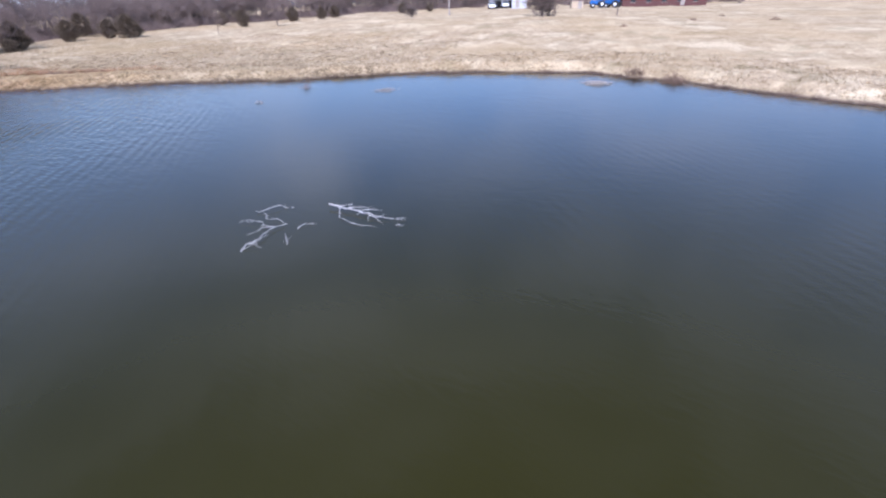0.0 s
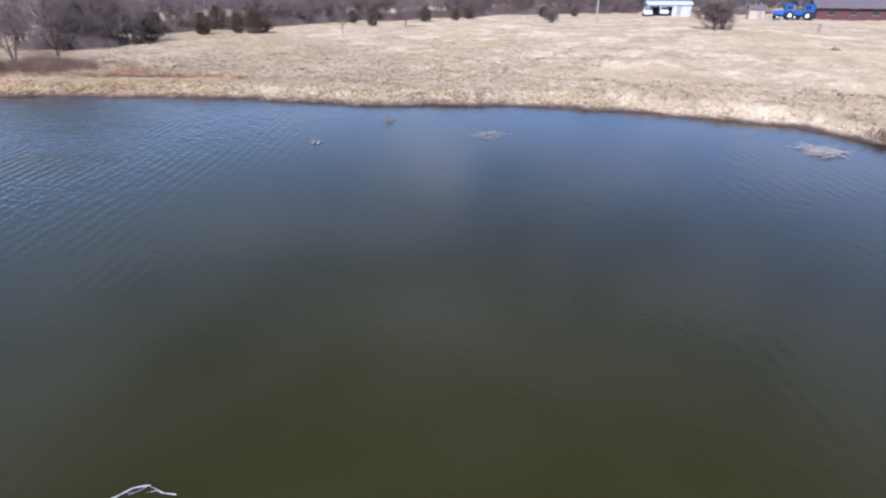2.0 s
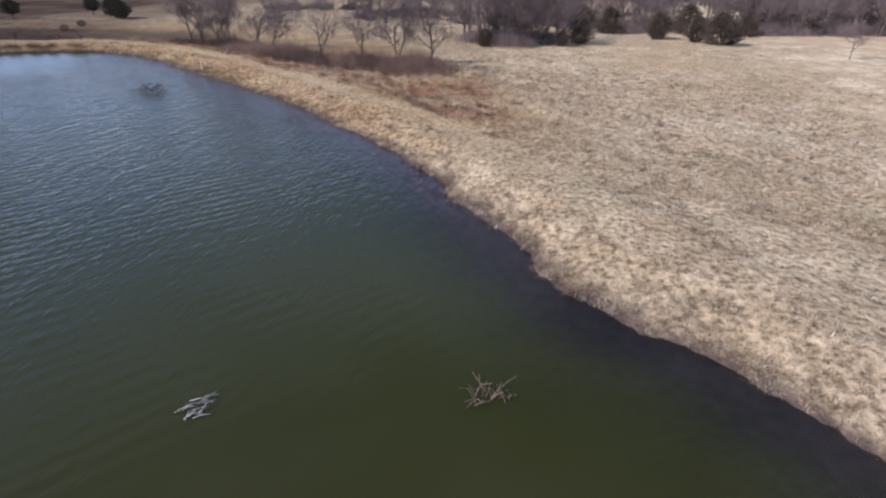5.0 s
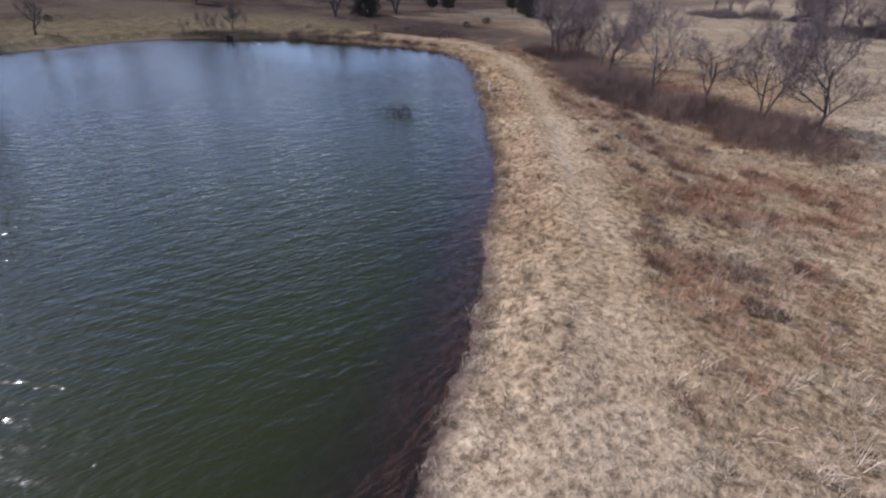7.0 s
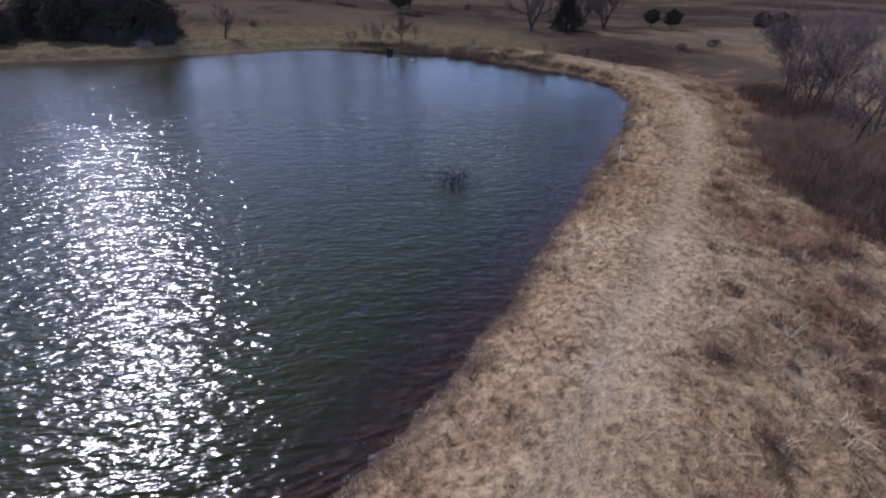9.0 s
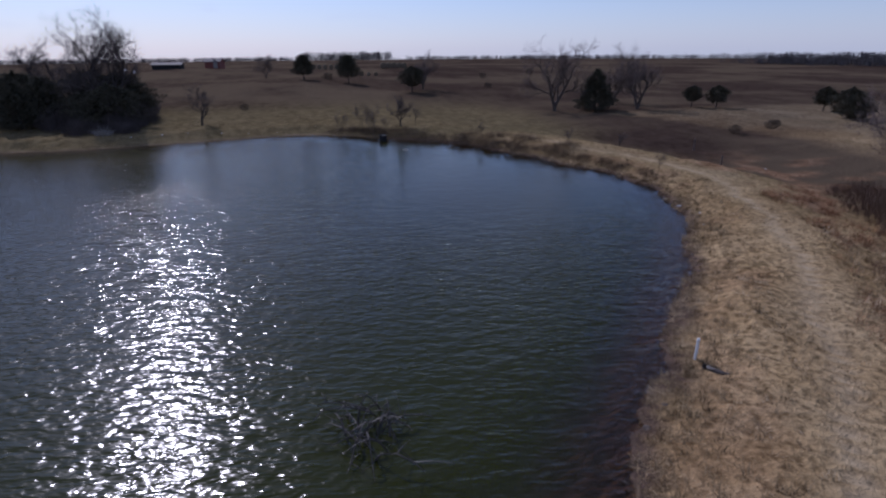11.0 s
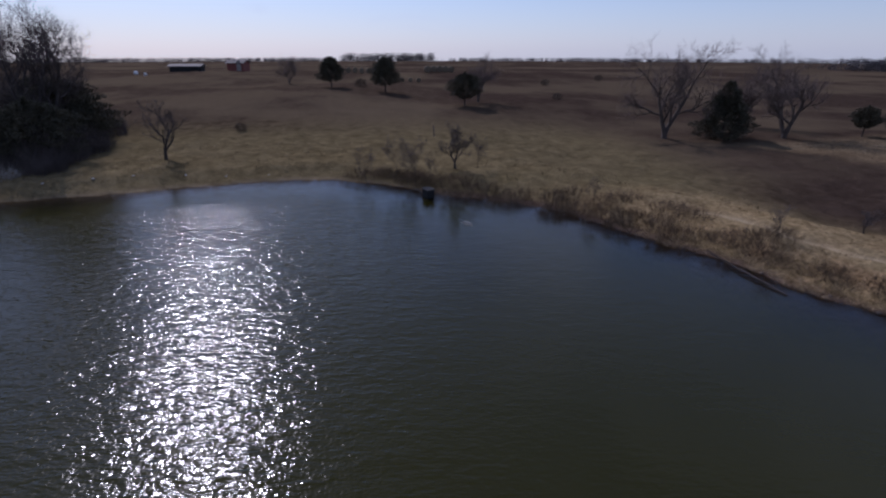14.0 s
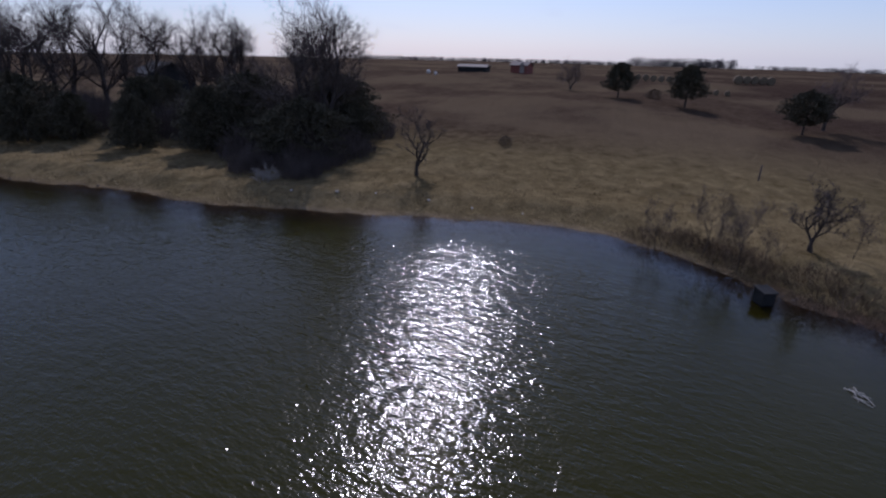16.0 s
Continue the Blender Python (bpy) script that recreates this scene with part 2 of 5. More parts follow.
MAT_CEDAR = plain("cedar_foliage", (0.065, 0.06, 0.042), (0.13, 0.115, 0.08), 2.5, 0.85, 0.01, island=0.45)
MAT_CEDAR_BROWN = plain("winter_cedar_foliage", (0.09, 0.07, 0.05), (0.18, 0.14, 0.10), 2.5, 0.85, 0.01, island=0.45)
MAT_BLEACHED = plain("bleached_wood", (0.33, 0.31, 0.285), (0.55, 0.52, 0.485), 8.0, 0.75, 0.004)
MAT_WET_WOOD = plain("wet_dark_wood", (0.03, 0.025, 0.022), (0.10, 0.085, 0.075), 8.0, 0.5, 0.004)
MAT_GREY_WOOD = plain("weathered_wood", (0.2, 0.17, 0.14), (0.38, 0.34, 0.3), 8.0, 0.85, 0.004)
MAT_WHITE = plain("white_paint", (0.66, 0.66, 0.65), (0.82, 0.82, 0.8), 3.0, 0.5, 0.001)
MAT_STONE = plain("pale_stone", (0.3, 0.28, 0.26), (0.55, 0.52, 0.48), 5.0, 0.8, 0.02)
MAT_MUD_ROCK = plain("dark_clod", (0.06, 0.045, 0.035), (0.16, 0.125, 0.1), 5.0, 0.9, 0.02)
MAT_ROOF = plain("pale_blue_metal_roof", (0.40, 0.46, 0.55), (0.5, 0.56, 0.65), 2.0, 0.6, 0.002, metal=0.0, stretch=(4, 1, 1))
MAT_ROOF_BROWN = plain("brown_roof", (0.09, 0.075, 0.07), (0.16, 0.13, 0.12), 3.0, 0.8, 0.01)
MAT_BRICK = plain("red_brick_wall", (0.075, 0.036, 0.032), (0.12, 0.056, 0.05), 5.0, 0.85, 0.005)
MAT_GARAGE = plain("dull_white_siding", (0.36, 0.37, 0.39), (0.46, 0.47, 0.49), 2.0, 0.6, 0.002)
MAT_TAN = plain("tan_siding", (0.38, 0.30, 0.2), (0.46, 0.37, 0.26), 3.0, 0.7, 0.002)
MAT_BLUE = plain("blue_paint", (0.015, 0.08, 0.27), (0.03, 0.13, 0.38), 4.0, 0.45, 0.002)
MAT_RED_SHED = plain("dark_red_paint", (0.16, 0.05, 0.04), (0.24, 0.08, 0.06), 4.0, 0.7, 0.002)
MAT_DARK = plain("dark_interior", (0.012, 0.012, 0.012), (0.03, 0.03, 0.03), 3.0, 0.8, 0.002)
MAT_GLASS = plain("dark_window_glass", (0.02, 0.025, 0.03), (0.035, 0.04, 0.045), 1.0, 0.1, 0.0, specular=0.5)
MAT_TYRE = plain("tyre_rubber", (0.02, 0.02, 0.02), (0.04, 0.04, 0.04), 9.0, 0.9, 0.002)
MAT_HAY = plain("old_hay", (0.11, 0.085, 0.055), (0.22, 0.17, 0.11), 7.0, 0.95, 0.03)
MAT_GALV = plain("galvanised_metal", (0.5, 0.52, 0.54), (0.7, 0.71, 0.73), 4.0, 0.35, 0.002, metal=0.6)

# ---- mesh helpers ----


def mesh_of(name, verts, faces, material):
    me = bpy.data.meshes.new(name)
    me.from_pydata(verts, [], faces)
    me.materials.append(material)
    me.update()
    return me


def from_arrays(name, verts, faces, material):
    """A mesh from float and int arrays; all faces have the same number of corners."""
    me = bpy.data.meshes.new(name)
    k = faces.shape[1]
    me.vertices.add(len(verts))
    me.vertices.foreach_set("co", verts.astype(np.float32).ravel())
    me.loops.add(faces.size)
    me.loops.foreach_set("vertex_index", faces.astype(np.int32).ravel())
    me.polygons.add(len(faces))
    me.polygons.foreach_set("loop_start", np.arange(0, faces.size, k, dtype=np.int32))
    me.polygons.foreach_set("loop_total", np.full(len(faces), k, dtype=np.int32))
    me.materials.append(material)
    me.update(calc_edges=True)
    return me


def part(name, source, material, parent, label=""):
    """Links a bmesh or (verts, faces) as one mesh under a thing or part."""
    if isinstance(source, tuple):
        me = mesh_of(name, source[0], source[1], material)
    else:
        me = bpy.data.meshes.new(name)
        source.to_mesh(me)
        source.free()
        me.materials.append(material)
    ob = new(name, me)
    ob.parent = parent
    return tagged(ob, label)


def box(size, at=(0, 0, 0), bevel=0.0, turn=None):
    bm = bmesh.new()
    bmesh.ops.create_cube(bm, size=1.0)
    bmesh.ops.scale(bm, vec=size, verts=bm.verts)
    if bevel:
        bmesh.ops.bevel(bm, geom=bm.edges[:], offset=bevel, segments=2, affect="EDGES")
    if turn:
        bmesh.ops.rotate(bm, matrix=Euler([radians(a) for a in turn]).to_matrix(), verts=bm.verts)
    bmesh.ops.translate(bm, vec=at, verts=bm.verts)
    return bm


def wheel_mesh(radius, width, at):
    bm = bmesh.new()
    bmesh.ops.create_cone(bm, cap_ends=True, segments=18, radius1=radius, radius2=radius, depth=width)
    bmesh.ops.bevel(bm, geom=[e for e in bm.edges if len(e.link_faces) == 2 and abs(e.calc_face_angle(0)) > 1], offset=width * 0.15, segments=2, affect="EDGES")
    bmesh.ops.rotate(bm, matrix=Matrix.Rotation(radians(90), 3, "X"), verts=bm.verts)
    bmesh.ops.translate(bm, vec=at, verts=bm.verts)
    return bm


def tube(verts, faces, points, radii, sides):
    """A tapered tube along the points, added to the lists."""
    base = len(verts)
    count = len(points)
    for i, (p, r) in enumerate(zip(points, radii)):
        a, b = points[max(i - 1, 0)], points[min(i + 1, count - 1)]
        d = (b - a).normalized()
        u = d.orthogonal().normalized()
        w = d.cross(u)
        for k in range(sides):
            s = 2 * math.pi * k / sides
            verts.append(p + (u * math.cos(s) + w * math.sin(s)) * r)
    for i in range(count - 1):
        for k in range(sides):
            a, b = base + i * sides + k, base + i * sides + (k + 1) % sides
            faces.append((a, b, b + sides, a + sides))


def grow(rng, thick, thin, start, way, length, radius, level, levels, droop=0.0, split=4, bend=0.22, lift=0.12):
    """One limb and its children: thick ones into one pair of lists, thin ones into another."""
    steps = 5 if level == 0 else 4 if level < levels else 3
    p, d = start.copy(), way.normalized()
    points, radii = [p.copy()], [radius]
    for i in range(steps):
        d = (d + Vector((rng.gauss(0, bend), rng.gauss(0, bend), rng.gauss(0, bend) + lift - droop))).normalized()
        p = p + d * (length / steps)
        points.append(p.copy())
        radii.append(radius * (1 - 0.62 * (i + 1) / steps))
    small = level >= levels - 1
    tube(*(thin if small else thick), points, radii, 3 if small else 5 if level else 7)
    if level >= levels:
        return
    kids = split + (1 if level == 0 else 0) + rng.randint(0, 1)
    for k in range(kids):
        f = 0.28 + 0.72 * (k + rng.random() * 0.7) / kids
        f = min(f, 0.99)
        i = min(int(f * steps), steps - 1)
        at = points[i].lerp(points[i + 1], f * steps - i)
        axis = (points[i + 1] - points[i]).normalized()
        side = axis.orthogonal().normalized()
        side.rotate(Matrix.Rotation(rng.uniform(0, 2 * math.pi) + k * 2.4, 3, axis))
        spread = rng.uniform(0.5, 1.0)
        grow(rng, thick, thin, at, axis * (1 - spread * 0.45) + side * spread, length * rng.uniform(0.48, 0.72), max(radius * (0.62 - 0.25 * f), 0.006), level + 1, levels, droop, split, bend, lift)


def bare_tree(seed, height, radius, bark, twig, label, levels=4, split=4, trunk=0.36, stems=1, bend=0.2, lift=0.1, name="bare_tree", category="tree", group=""):
    """A leafless tree: a trunk with limbs, and a crown of twigs."""
    rng = random.Random(seed)
    thick, thin = ([], []), ([], [])
    for s in range(stems):
        lean = Vector((rng.gauss(0, 0.1), rng.gauss(0, 0.1), 1)) if stems == 1 else Vector((math.cos(s * 6.28 / stems) * 0.35, math.sin(s * 6.28 / stems) * 0.35, 1))
        grow(rng, thick, thin, Vector((0.12 * s, 0.05 * s, -0.1)), lean, height * trunk * (1.0 if s == 0 else 0.85) * 1.25, radius, 0, levels, 0.0, split, bend, lift)
    thing = tagged(new(name), label, category, group)
    part("trunk", thick, bark, thing)
    part("crown", thin, twig, thing)
    top = max(v.z for v in thin[0])
    k = height / top
    thing.scale = (k, k, k)
    return thing


def leafy(rng, clumps, shape, size, low, tall):
    """Many small tilted sprays of foliage inside a shape; shape(h) gives the radius at height 0 to 1."""
    verts, faces = [], []
    ph = rng.uniform(0, 6.28)
    for _ in range(clumps):
        h = rng.random() ** 0.85
        a = rng.uniform(0, 2 * math.pi)
        lobes = 1 + 0.32 * math.sin(3 * a + 9 * h + ph) + 0.26 * math.sin(7 * a - 14 * h + 2 * ph)
        r = shape(h) * lobes * math.sqrt(rng.uniform(0.25, 1.0))
        c = Vector((r * math.cos(a), r * math.sin(a), low + tall * h + 0.05 * tall * math.sin(5 * a + 17 * h)))
        out = Vector((math.cos(a), math.sin(a), rng.uniform(-0.1, 0.9))).normalized()
        for _k in range(3):
            d = (out + Vector((rng.gauss(0, 0.5), rng.gauss(0, 0.5), rng.gauss(0, 0.5)))).normalized()
            w = d.orthogonal().normalized()
            w.rotate(Matrix.Rotation(rng.uniform(0, 6.28), 3, d))
            s = size * rng.uniform(0.6, 1.3)
            b = len(verts)
            verts += [c - w * s * 0.35, c + w * s * 0.35, c + d * s + w * s * 0.12, c + d * s * 1.15 - w * s * 0.1]
            faces.append((b, b + 1, b + 2, b + 3))
    return verts, faces


def cedar(seed, height, width, label, foliage, clear=0.15, kind="cone", clumps=2400, group=""):
    """A red cedar: a short trunk and a dense crown of sprays."""
    rng = random.Random(seed)
    thing = tagged(new("cedar_tree"), label, "tree", group)
    t = ([], [])
    tube(*t, [Vector((0, 0, -0.15)), Vector((0.03, 0.02, height * 0.4)), Vector((0, 0, height * 0.9))], [0.045 * height * 0.6, 0.03 * height * 0.6, 0.01], 7)
    for k in range(9):
        a, z = k * 2.4, height * (clear + 0.07 * k)
        r = width * 0.38 * (1 - k / 12)
        tube(*t, [Vector((0, 0, z)), Vector((math.cos(a) * r, math.sin(a) * r, z + 0.12 * height))], [0.012 * height, 0.004 * height], 4)
    part("trunk", t, MAT_DARK_BARK, thing)
    if kind == "cone":
        def shape(h):
            return width * 0.5 * (min(1, h * 7 + 0.35) * (1 - h) ** 0.8 + 0.04)
    elif kind == "egg":
        def shape(h):
            return width * 0.5 * (min(1, h * 5 + 0.45) * math.sqrt(max(0.0, 1 - h ** 1.6)) + 0.03)
    else:
        def shape(h):
            return width * 0.5 * math.sqrt(max(0.0, 1 - (2 * h - 0.92) ** 2 * 1.05)) + 0.02
    part("crown", leafy(rng, int(clumps * 2.6), shape, 0.055 * height ** 0.5, height * clear, height * (1 - clear) * 0.94), foliage, thing)
    return thing


def brush(seed, wide, deep, tall, stems, material, label, name="brush", fork=3, lean=0.25, thick=0.009):
    """A thicket of thin forked stems on a patch of ground, one mesh."""
    rng = random.Random(seed)
    verts, faces = [], []
    for _ in range(stems):
        a, r = rng.uniform(0, 6.28), math.sqrt(rng.random())
        p = Vector((math.cos(a) * r * wide / 2, math.sin(a) * r * deep / 2, -0.12))
        d = Vector((rng.gauss(0, lean), rng.gauss(0, lean), 1)).normalized()
        L = tall * rng.uniform(0.35, 1.0) * (1.12 - 0.72 * r)
        m = p + d * L * 0.55
        tube(verts, faces, [p, m], [thick, thick * 0.7], 3)
        for _k in range(fork):
            e = (d + Vector((rng.gauss(0, 0.38), rng.gauss(0, 0.38), rng.gauss(0, 0.2)))).normalized()
            q = m + e * L * rng.uniform(0.25, 0.5)
            tube(verts, faces, [m.lerp(p, rng.random() * 0.4), q], [thick * 0.7, thick * 0.25], 3)
    return tagged(new(name, mesh_of(name, verts, faces, material)), label, "shrub")


# ---- the lie of the land ----
SHORE = np.array([(7, -32), (9, -27.5), (12.8, -20.7), (15, -14.2), (14, -7.3), (11.6, -0.8), (8.6, 4.2), (5.6, 7.3), (4.2, 9.2), (2.9, 12.2), (0.6, 17.0),
                  (-2.0, 21.4), (-4.0, 23.95), (-5.7, 26.35), (-7.6, 28.5), (-12.5, 33.9), (-19.8, 41.3), (-26, 47.0), (-30.5, 50.4), (-36, 52.8), (-41, 52.2), (-45.2, 50.4), (-50.2, 48.6),
                  (-55.0, 45.7), (-58.7, 41.2), (-61.8, 37.8), (-63.7, 34.4), (-63.8, 30), (-62.6, 24.5), (-61.0, 16), (-61.5, 8), (-61, 0),
                  (-60, -15), (-55, -35), (-40, -48), (-20, -52), (-3, -45)], float)
HEIGHTS = np.array([(-7, 49, -0.4), (0, 48, -0.2), (-12, 50, -0.8), (9, 22.5, -0.3), (0, 33, -0.45), (30, 77, -0.4), (34, 67, 0), (69, 91, 0), (59, 65, 0.1), (66, 29, 1.6),
                    (66, 3, 1.9), (120, 26, 1.0), (112, 0, 1.2), (-75, 66, 0), (-72, 77, 0.2), (-71, 84, 0.4), (-54, 80, -0.2), (-70, 108, 0.1), (-110, 35, 3.0),
                    (-102, 53, 1.8), (-155, 15, 3.9), (-156, 58, 3.2), (-69, 24, 1.1), (-40, 68, -1), (-28, 62, -1), (-68, 0, 1.1)], float)


def smooth(a, b, x):
    s = np.clip((x - a) / (b - a), 0, 1)
    return s * s * (3 - 2 * s)


def shore_distance(x, y):
    """Metres from the water's edge, below zero over the water."""
    best = np.full(x.shape, 1e9)
    inside = np.zeros(x.shape, bool)
    for (x0, y0), (x1, y1) in zip(SHORE, np.roll(SHORE, -1, axis=0)):
        dx, dy = x1 - x0, y1 - y0
        u = np.clip(((x - x0) * dx + (y - y0) * dy) / (dx * dx + dy * dy), 0, 1)
        best = np.minimum(best, np.hypot(x - x0 - u * dx, y - y0 - u * dy))
        cross = (y0 > y) != (y1 > y)
        with np.errstate(divide="ignore", invalid="ignore"):
            inside ^= cross & (x < (x1 - x0) * (y - y0) / (y1 - y0 + 1e-12) + x0)
    wobble = 0.16 * np.sin(x * 0.83 + 1.7 * np.sin(y * 0.61)) + 0.10 * np.sin(y * 2.1 + 1.3 * np.sin(x * 1.7)) + 0.07 * np.sin(x * 4.3 + 2.0 * np.sin(y * 3.1))
    return np.where(inside, -best, best) + wobble


def lumps(x, y, size, seed=0):
    """Smooth random values 0 to 1 over the plan, in lumps of the given size."""
    u, v = x / size + 17.3 * seed, y / size - 9.1 * seed
    i, j = np.floor(u), np.floor(v)
    f, g = u - i, v - j
    f, g = f * f * (3 - 2 * f), g * g * (3 - 2 * g)

    def at(a, b):
        q = np.sin(a * 127.1 + b * 311.7 + seed * 74.7) * 43758.5453
        return q - np.floor(q)

    return (at(i, j) * (1 - f) + at(i + 1, j) * f) * (1 - g) + (at(i, j + 1) * (1 - f) + at(i + 1, j + 1) * f) * g


def heights(x, y):
    d = shore_distance(x, y)
    far = np.hypot(x + 20, y - 20)
    top, total = np.zeros(x.shape), np.zeros(x.shape)
    for hx, hy, hz in HEIGHTS:
        w = 1 / ((x - hx) ** 2 + (y - hy) ** 2 + 40.0) ** 1.5
        top, total = top + w * hz, total + w
    level = top / total
    level = level + (7.0 - 0.0148 * far - level) * smooth(180, 600, far)
    crest = 0.10 * smooth(-0.2, 0.5, d) + 0.55 * smooth(0.1, 2.6, d)
    z = crest + (level - crest) * smooth(4.0, 13.0, d)
    z = z + 0.05 * np.sin(x * 0.9 + 1.3 * np.sin(y * 0.5)) * np.sin(y * 1.1) * smooth(0.5, 3, d)
    hummock = 0.16 * (lumps(x, y, 1.1, 1) - 0.5) + 0.08 * (lumps(x, y, 0.6, 2) - 0.5) + 0.22 * (lumps(x, y, 4.0, 3) - 0.5)
    z = z + hummock * smooth(0.5, 2.2, d) * (0.35 + 0.65 * smooth(0.6, 1.8, np.abs(d - 3.6)))
    return np.where(d < 0, np.maximum(-0.2 * -d, -2.6) - 0.02, z), d


def browned(x, y, d):
    """Where the grass is browner: on the dam, in uneven patches."""
    return smooth(15, 30, y) * smooth(11, 6, d - 0.4 * (y - 20)) * (0.7 + 0.5 * (lumps(x, y, 3.2, 21) - 0.2))


def gz(x, y):
    return float(heights(np.array([float(x)]), np.array([float(y)]))[0][0])


def axis_steps(low, high, step, reach):
    core = np.arange(low, high + step, step)
    out, s, v = [], step, 0.0
    while v < reach:
        s *= 1.16
        v += s
        out.append(v)
    out = np.array(out)
    return np.concatenate([(low - out)[::-1], core, core[-1] + out])


def build_ground():
    xs, ys = axis_steps(-70, 22, 0.33, 4200), axis_steps(-28, 62, 0.33, 4200)
    gx, gy = np.meshgrid(xs, ys)
    z, d = heights(gx, gy)
    rough = np.random.RandomState(3).normal(0, 1, gx.shape)
    z = z + 0.022 * rough * (d > 0.3) * (np.hypot(gx, gy) < 130)
    groove = np.abs(d - 3.5 - 0.12 * np.sin(gx * 0.23))
    z = z - 0.09 * (1 - smooth(0.0, 0.5, groove)) * smooth(18, 28, gy) * smooth(-56, -46, gx)
    nx, ny = len(xs), len(ys)
    idx = np.arange(nx * ny).reshape(ny, nx)
    faces = np.stack([idx[:-1, :-1], idx[:-1, 1:], idx[1:, 1:], idx[1:, :-1]], -1).reshape(-1, 4)
    me = from_arrays("ground", np.stack([gx, gy, z], -1).reshape(-1, 3), faces, MAT_GROUND)
    trail = np.abs(d - 3.5 - 0.12 * np.sin(gx * 0.23))
    dam = smooth(14, 20, gy) * smooth(-56, -46, gx)
    past = smooth(14, 22, gy) * smooth(-50, -38, gx)
    patchy = smooth(0.47, 0.66, 0.6 * lumps(gx, gy, 2.4, 5) + 0.4 * lumps(gx, gy, 1.0, 6))
    masks = {
        "warm": browned(gx, gy, d),
        "tall": smooth(10, 26, gx - 0.5 * gy + 0.2 * d) * smooth(-30, 0, gx),
        "bed": smooth(-0.02, -0.25, d),
        "mud": (1 - smooth(0.2, 0.62, d + 0.4 * (lumps(gx, gy, 0.9, 7) - 0.5))) * (1 - 0.75 * smooth(-56, -62, gx)),
        # Trodden trail and its margin; the last term is a thin pale west waterline.
        "worn_pale": (1 - smooth(0.05, 0.26, trail)) * smooth(24, 33, gy) * smooth(-56, -46, gx) * (0.5 + 0.4 * lumps(gx, gy, 3.0, 8))
        + 0.15 * (1 - smooth(0.5, 1.3, np.abs(d - 3.7))) * dam + 0.45 * smooth(-60, -63, gx) * (1 - smooth(0.12, 0.35, d)),
        # The dam terms of rust and green also dim it, as backlit self-shade.
        "rust": 0.3 * smooth(6, -8, gx) * smooth(0.3, 0.8, d) * (1 - smooth(2.0, 2.9, d)) * smooth(14, 26, gy) * smooth(-56, -46, gx) * (0.3 + patchy)
        + smooth(4.5, 6.2, d) * (1 - smooth(19, 25, d)) * past * (0.5 + 0.35 * smooth(26, 34, gy)) * patchy * (1 - smooth(1, 6, gx)),
        "field": smooth(-66, -80, gx) * 0.95 * (1 - 0.25 * smooth(60, 90, gy)) + smooth(7, 11, d) * (1 - smooth(22, 30, d)) * smooth(-26, -38, gx) * smooth(45, 52, gy) * 0.95 + (0.28 + 0.42 * smooth(-44, -54, gx)) * smooth(12, 18, d) * smooth(50, 60, gy) * (1 - smooth(-2, 14, gx)),
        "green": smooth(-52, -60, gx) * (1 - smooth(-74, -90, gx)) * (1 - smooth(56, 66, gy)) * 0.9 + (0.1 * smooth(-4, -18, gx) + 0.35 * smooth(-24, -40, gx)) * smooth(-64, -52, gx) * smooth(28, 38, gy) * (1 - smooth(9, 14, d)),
    }
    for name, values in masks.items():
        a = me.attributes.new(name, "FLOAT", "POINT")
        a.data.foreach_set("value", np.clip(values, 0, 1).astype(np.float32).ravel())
    me.polygons.foreach_set("use_smooth", np.ones(len(faces), bool))
    tagged(new("ground", me), "pasture of matted dry straw-coloured winter grass with a bare earth bank", "ground", kind="structure")


def build_water():
    xs, ys = np.arange(-68, 20, 0.8), np.arange(-56, 57, 0.8)
    gx, gy = np.meshgrid(xs, ys)
    d = shore_distance(gx, gy)
    idx = np.arange(gx.size).reshape(gx.shape)
    faces = np.stack([idx[:-1, :-1], idx[:-1, 1:], idx[1:, 1:], idx[1:, :-1]], -1).reshape(-1, 4)
    faces = faces[d.ravel()[faces].min(1) < 0.8]
    me = from_arrays("water", np.stack([gx, gy, np.zeros_like(gx)], -1).reshape(-1, 3), faces, MAT_WATER)
    a = me.attributes.new("murk", "FLOAT", "POINT")
    a.data.foreach_set("value", (0.06 + 0.66 * smooth(-0.5, -2.3, d) + 0.28 * smooth(-1.5, -4.5, d)).astype(np.float32).ravel())
    a = me.attributes.new("chop", "FLOAT", "POINT")
    a.data.foreach_set("value", ((0.06 + 0.94 * smooth(-5, 18, gy - 0.5 * gx - 8)) * (1 - 0.7 * smooth(-30, -42, gx) * (1 - smooth(-1.5, -6, d))) * (1 - 0.75 * smooth(33, 41, gy) * smooth(-24, -38, gx))).astype(np.float32).ravel())
    a = me.attributes.new("train", "FLOAT", "POINT")
    a.data.foreach_set("value", (1 - smooth(9, 22, gy)).astype(np.float32).ravel())
    a = me.attributes.new("algae", "FLOAT", "POINT")
    a.data.foreach_set("value", (smooth(-12, 14, gy) * (1 - 0.85 * smooth(-14, -36, gx))).astype(np.float32).ravel())
    a = me.attributes.new("lee", "FLOAT", "POINT")
    a.data.foreach_set("value", smooth(-22, -40, gx).astype(np.float32).ravel())
    tagged(new("water", me), "murky olive-green pond water rippled by a light wind", "water", kind="structure")


build_ground()
build_water()


def put(thing, x, y, turn=0.0, sink=0.0, scale=None):
    s = thing.scale.copy() if scale is None else Vector((scale,) * 3)
    thing.matrix_basis = pose(x, y, gz(x, y) - sink, 0, 0, turn)
    thing.scale = s
    return thing


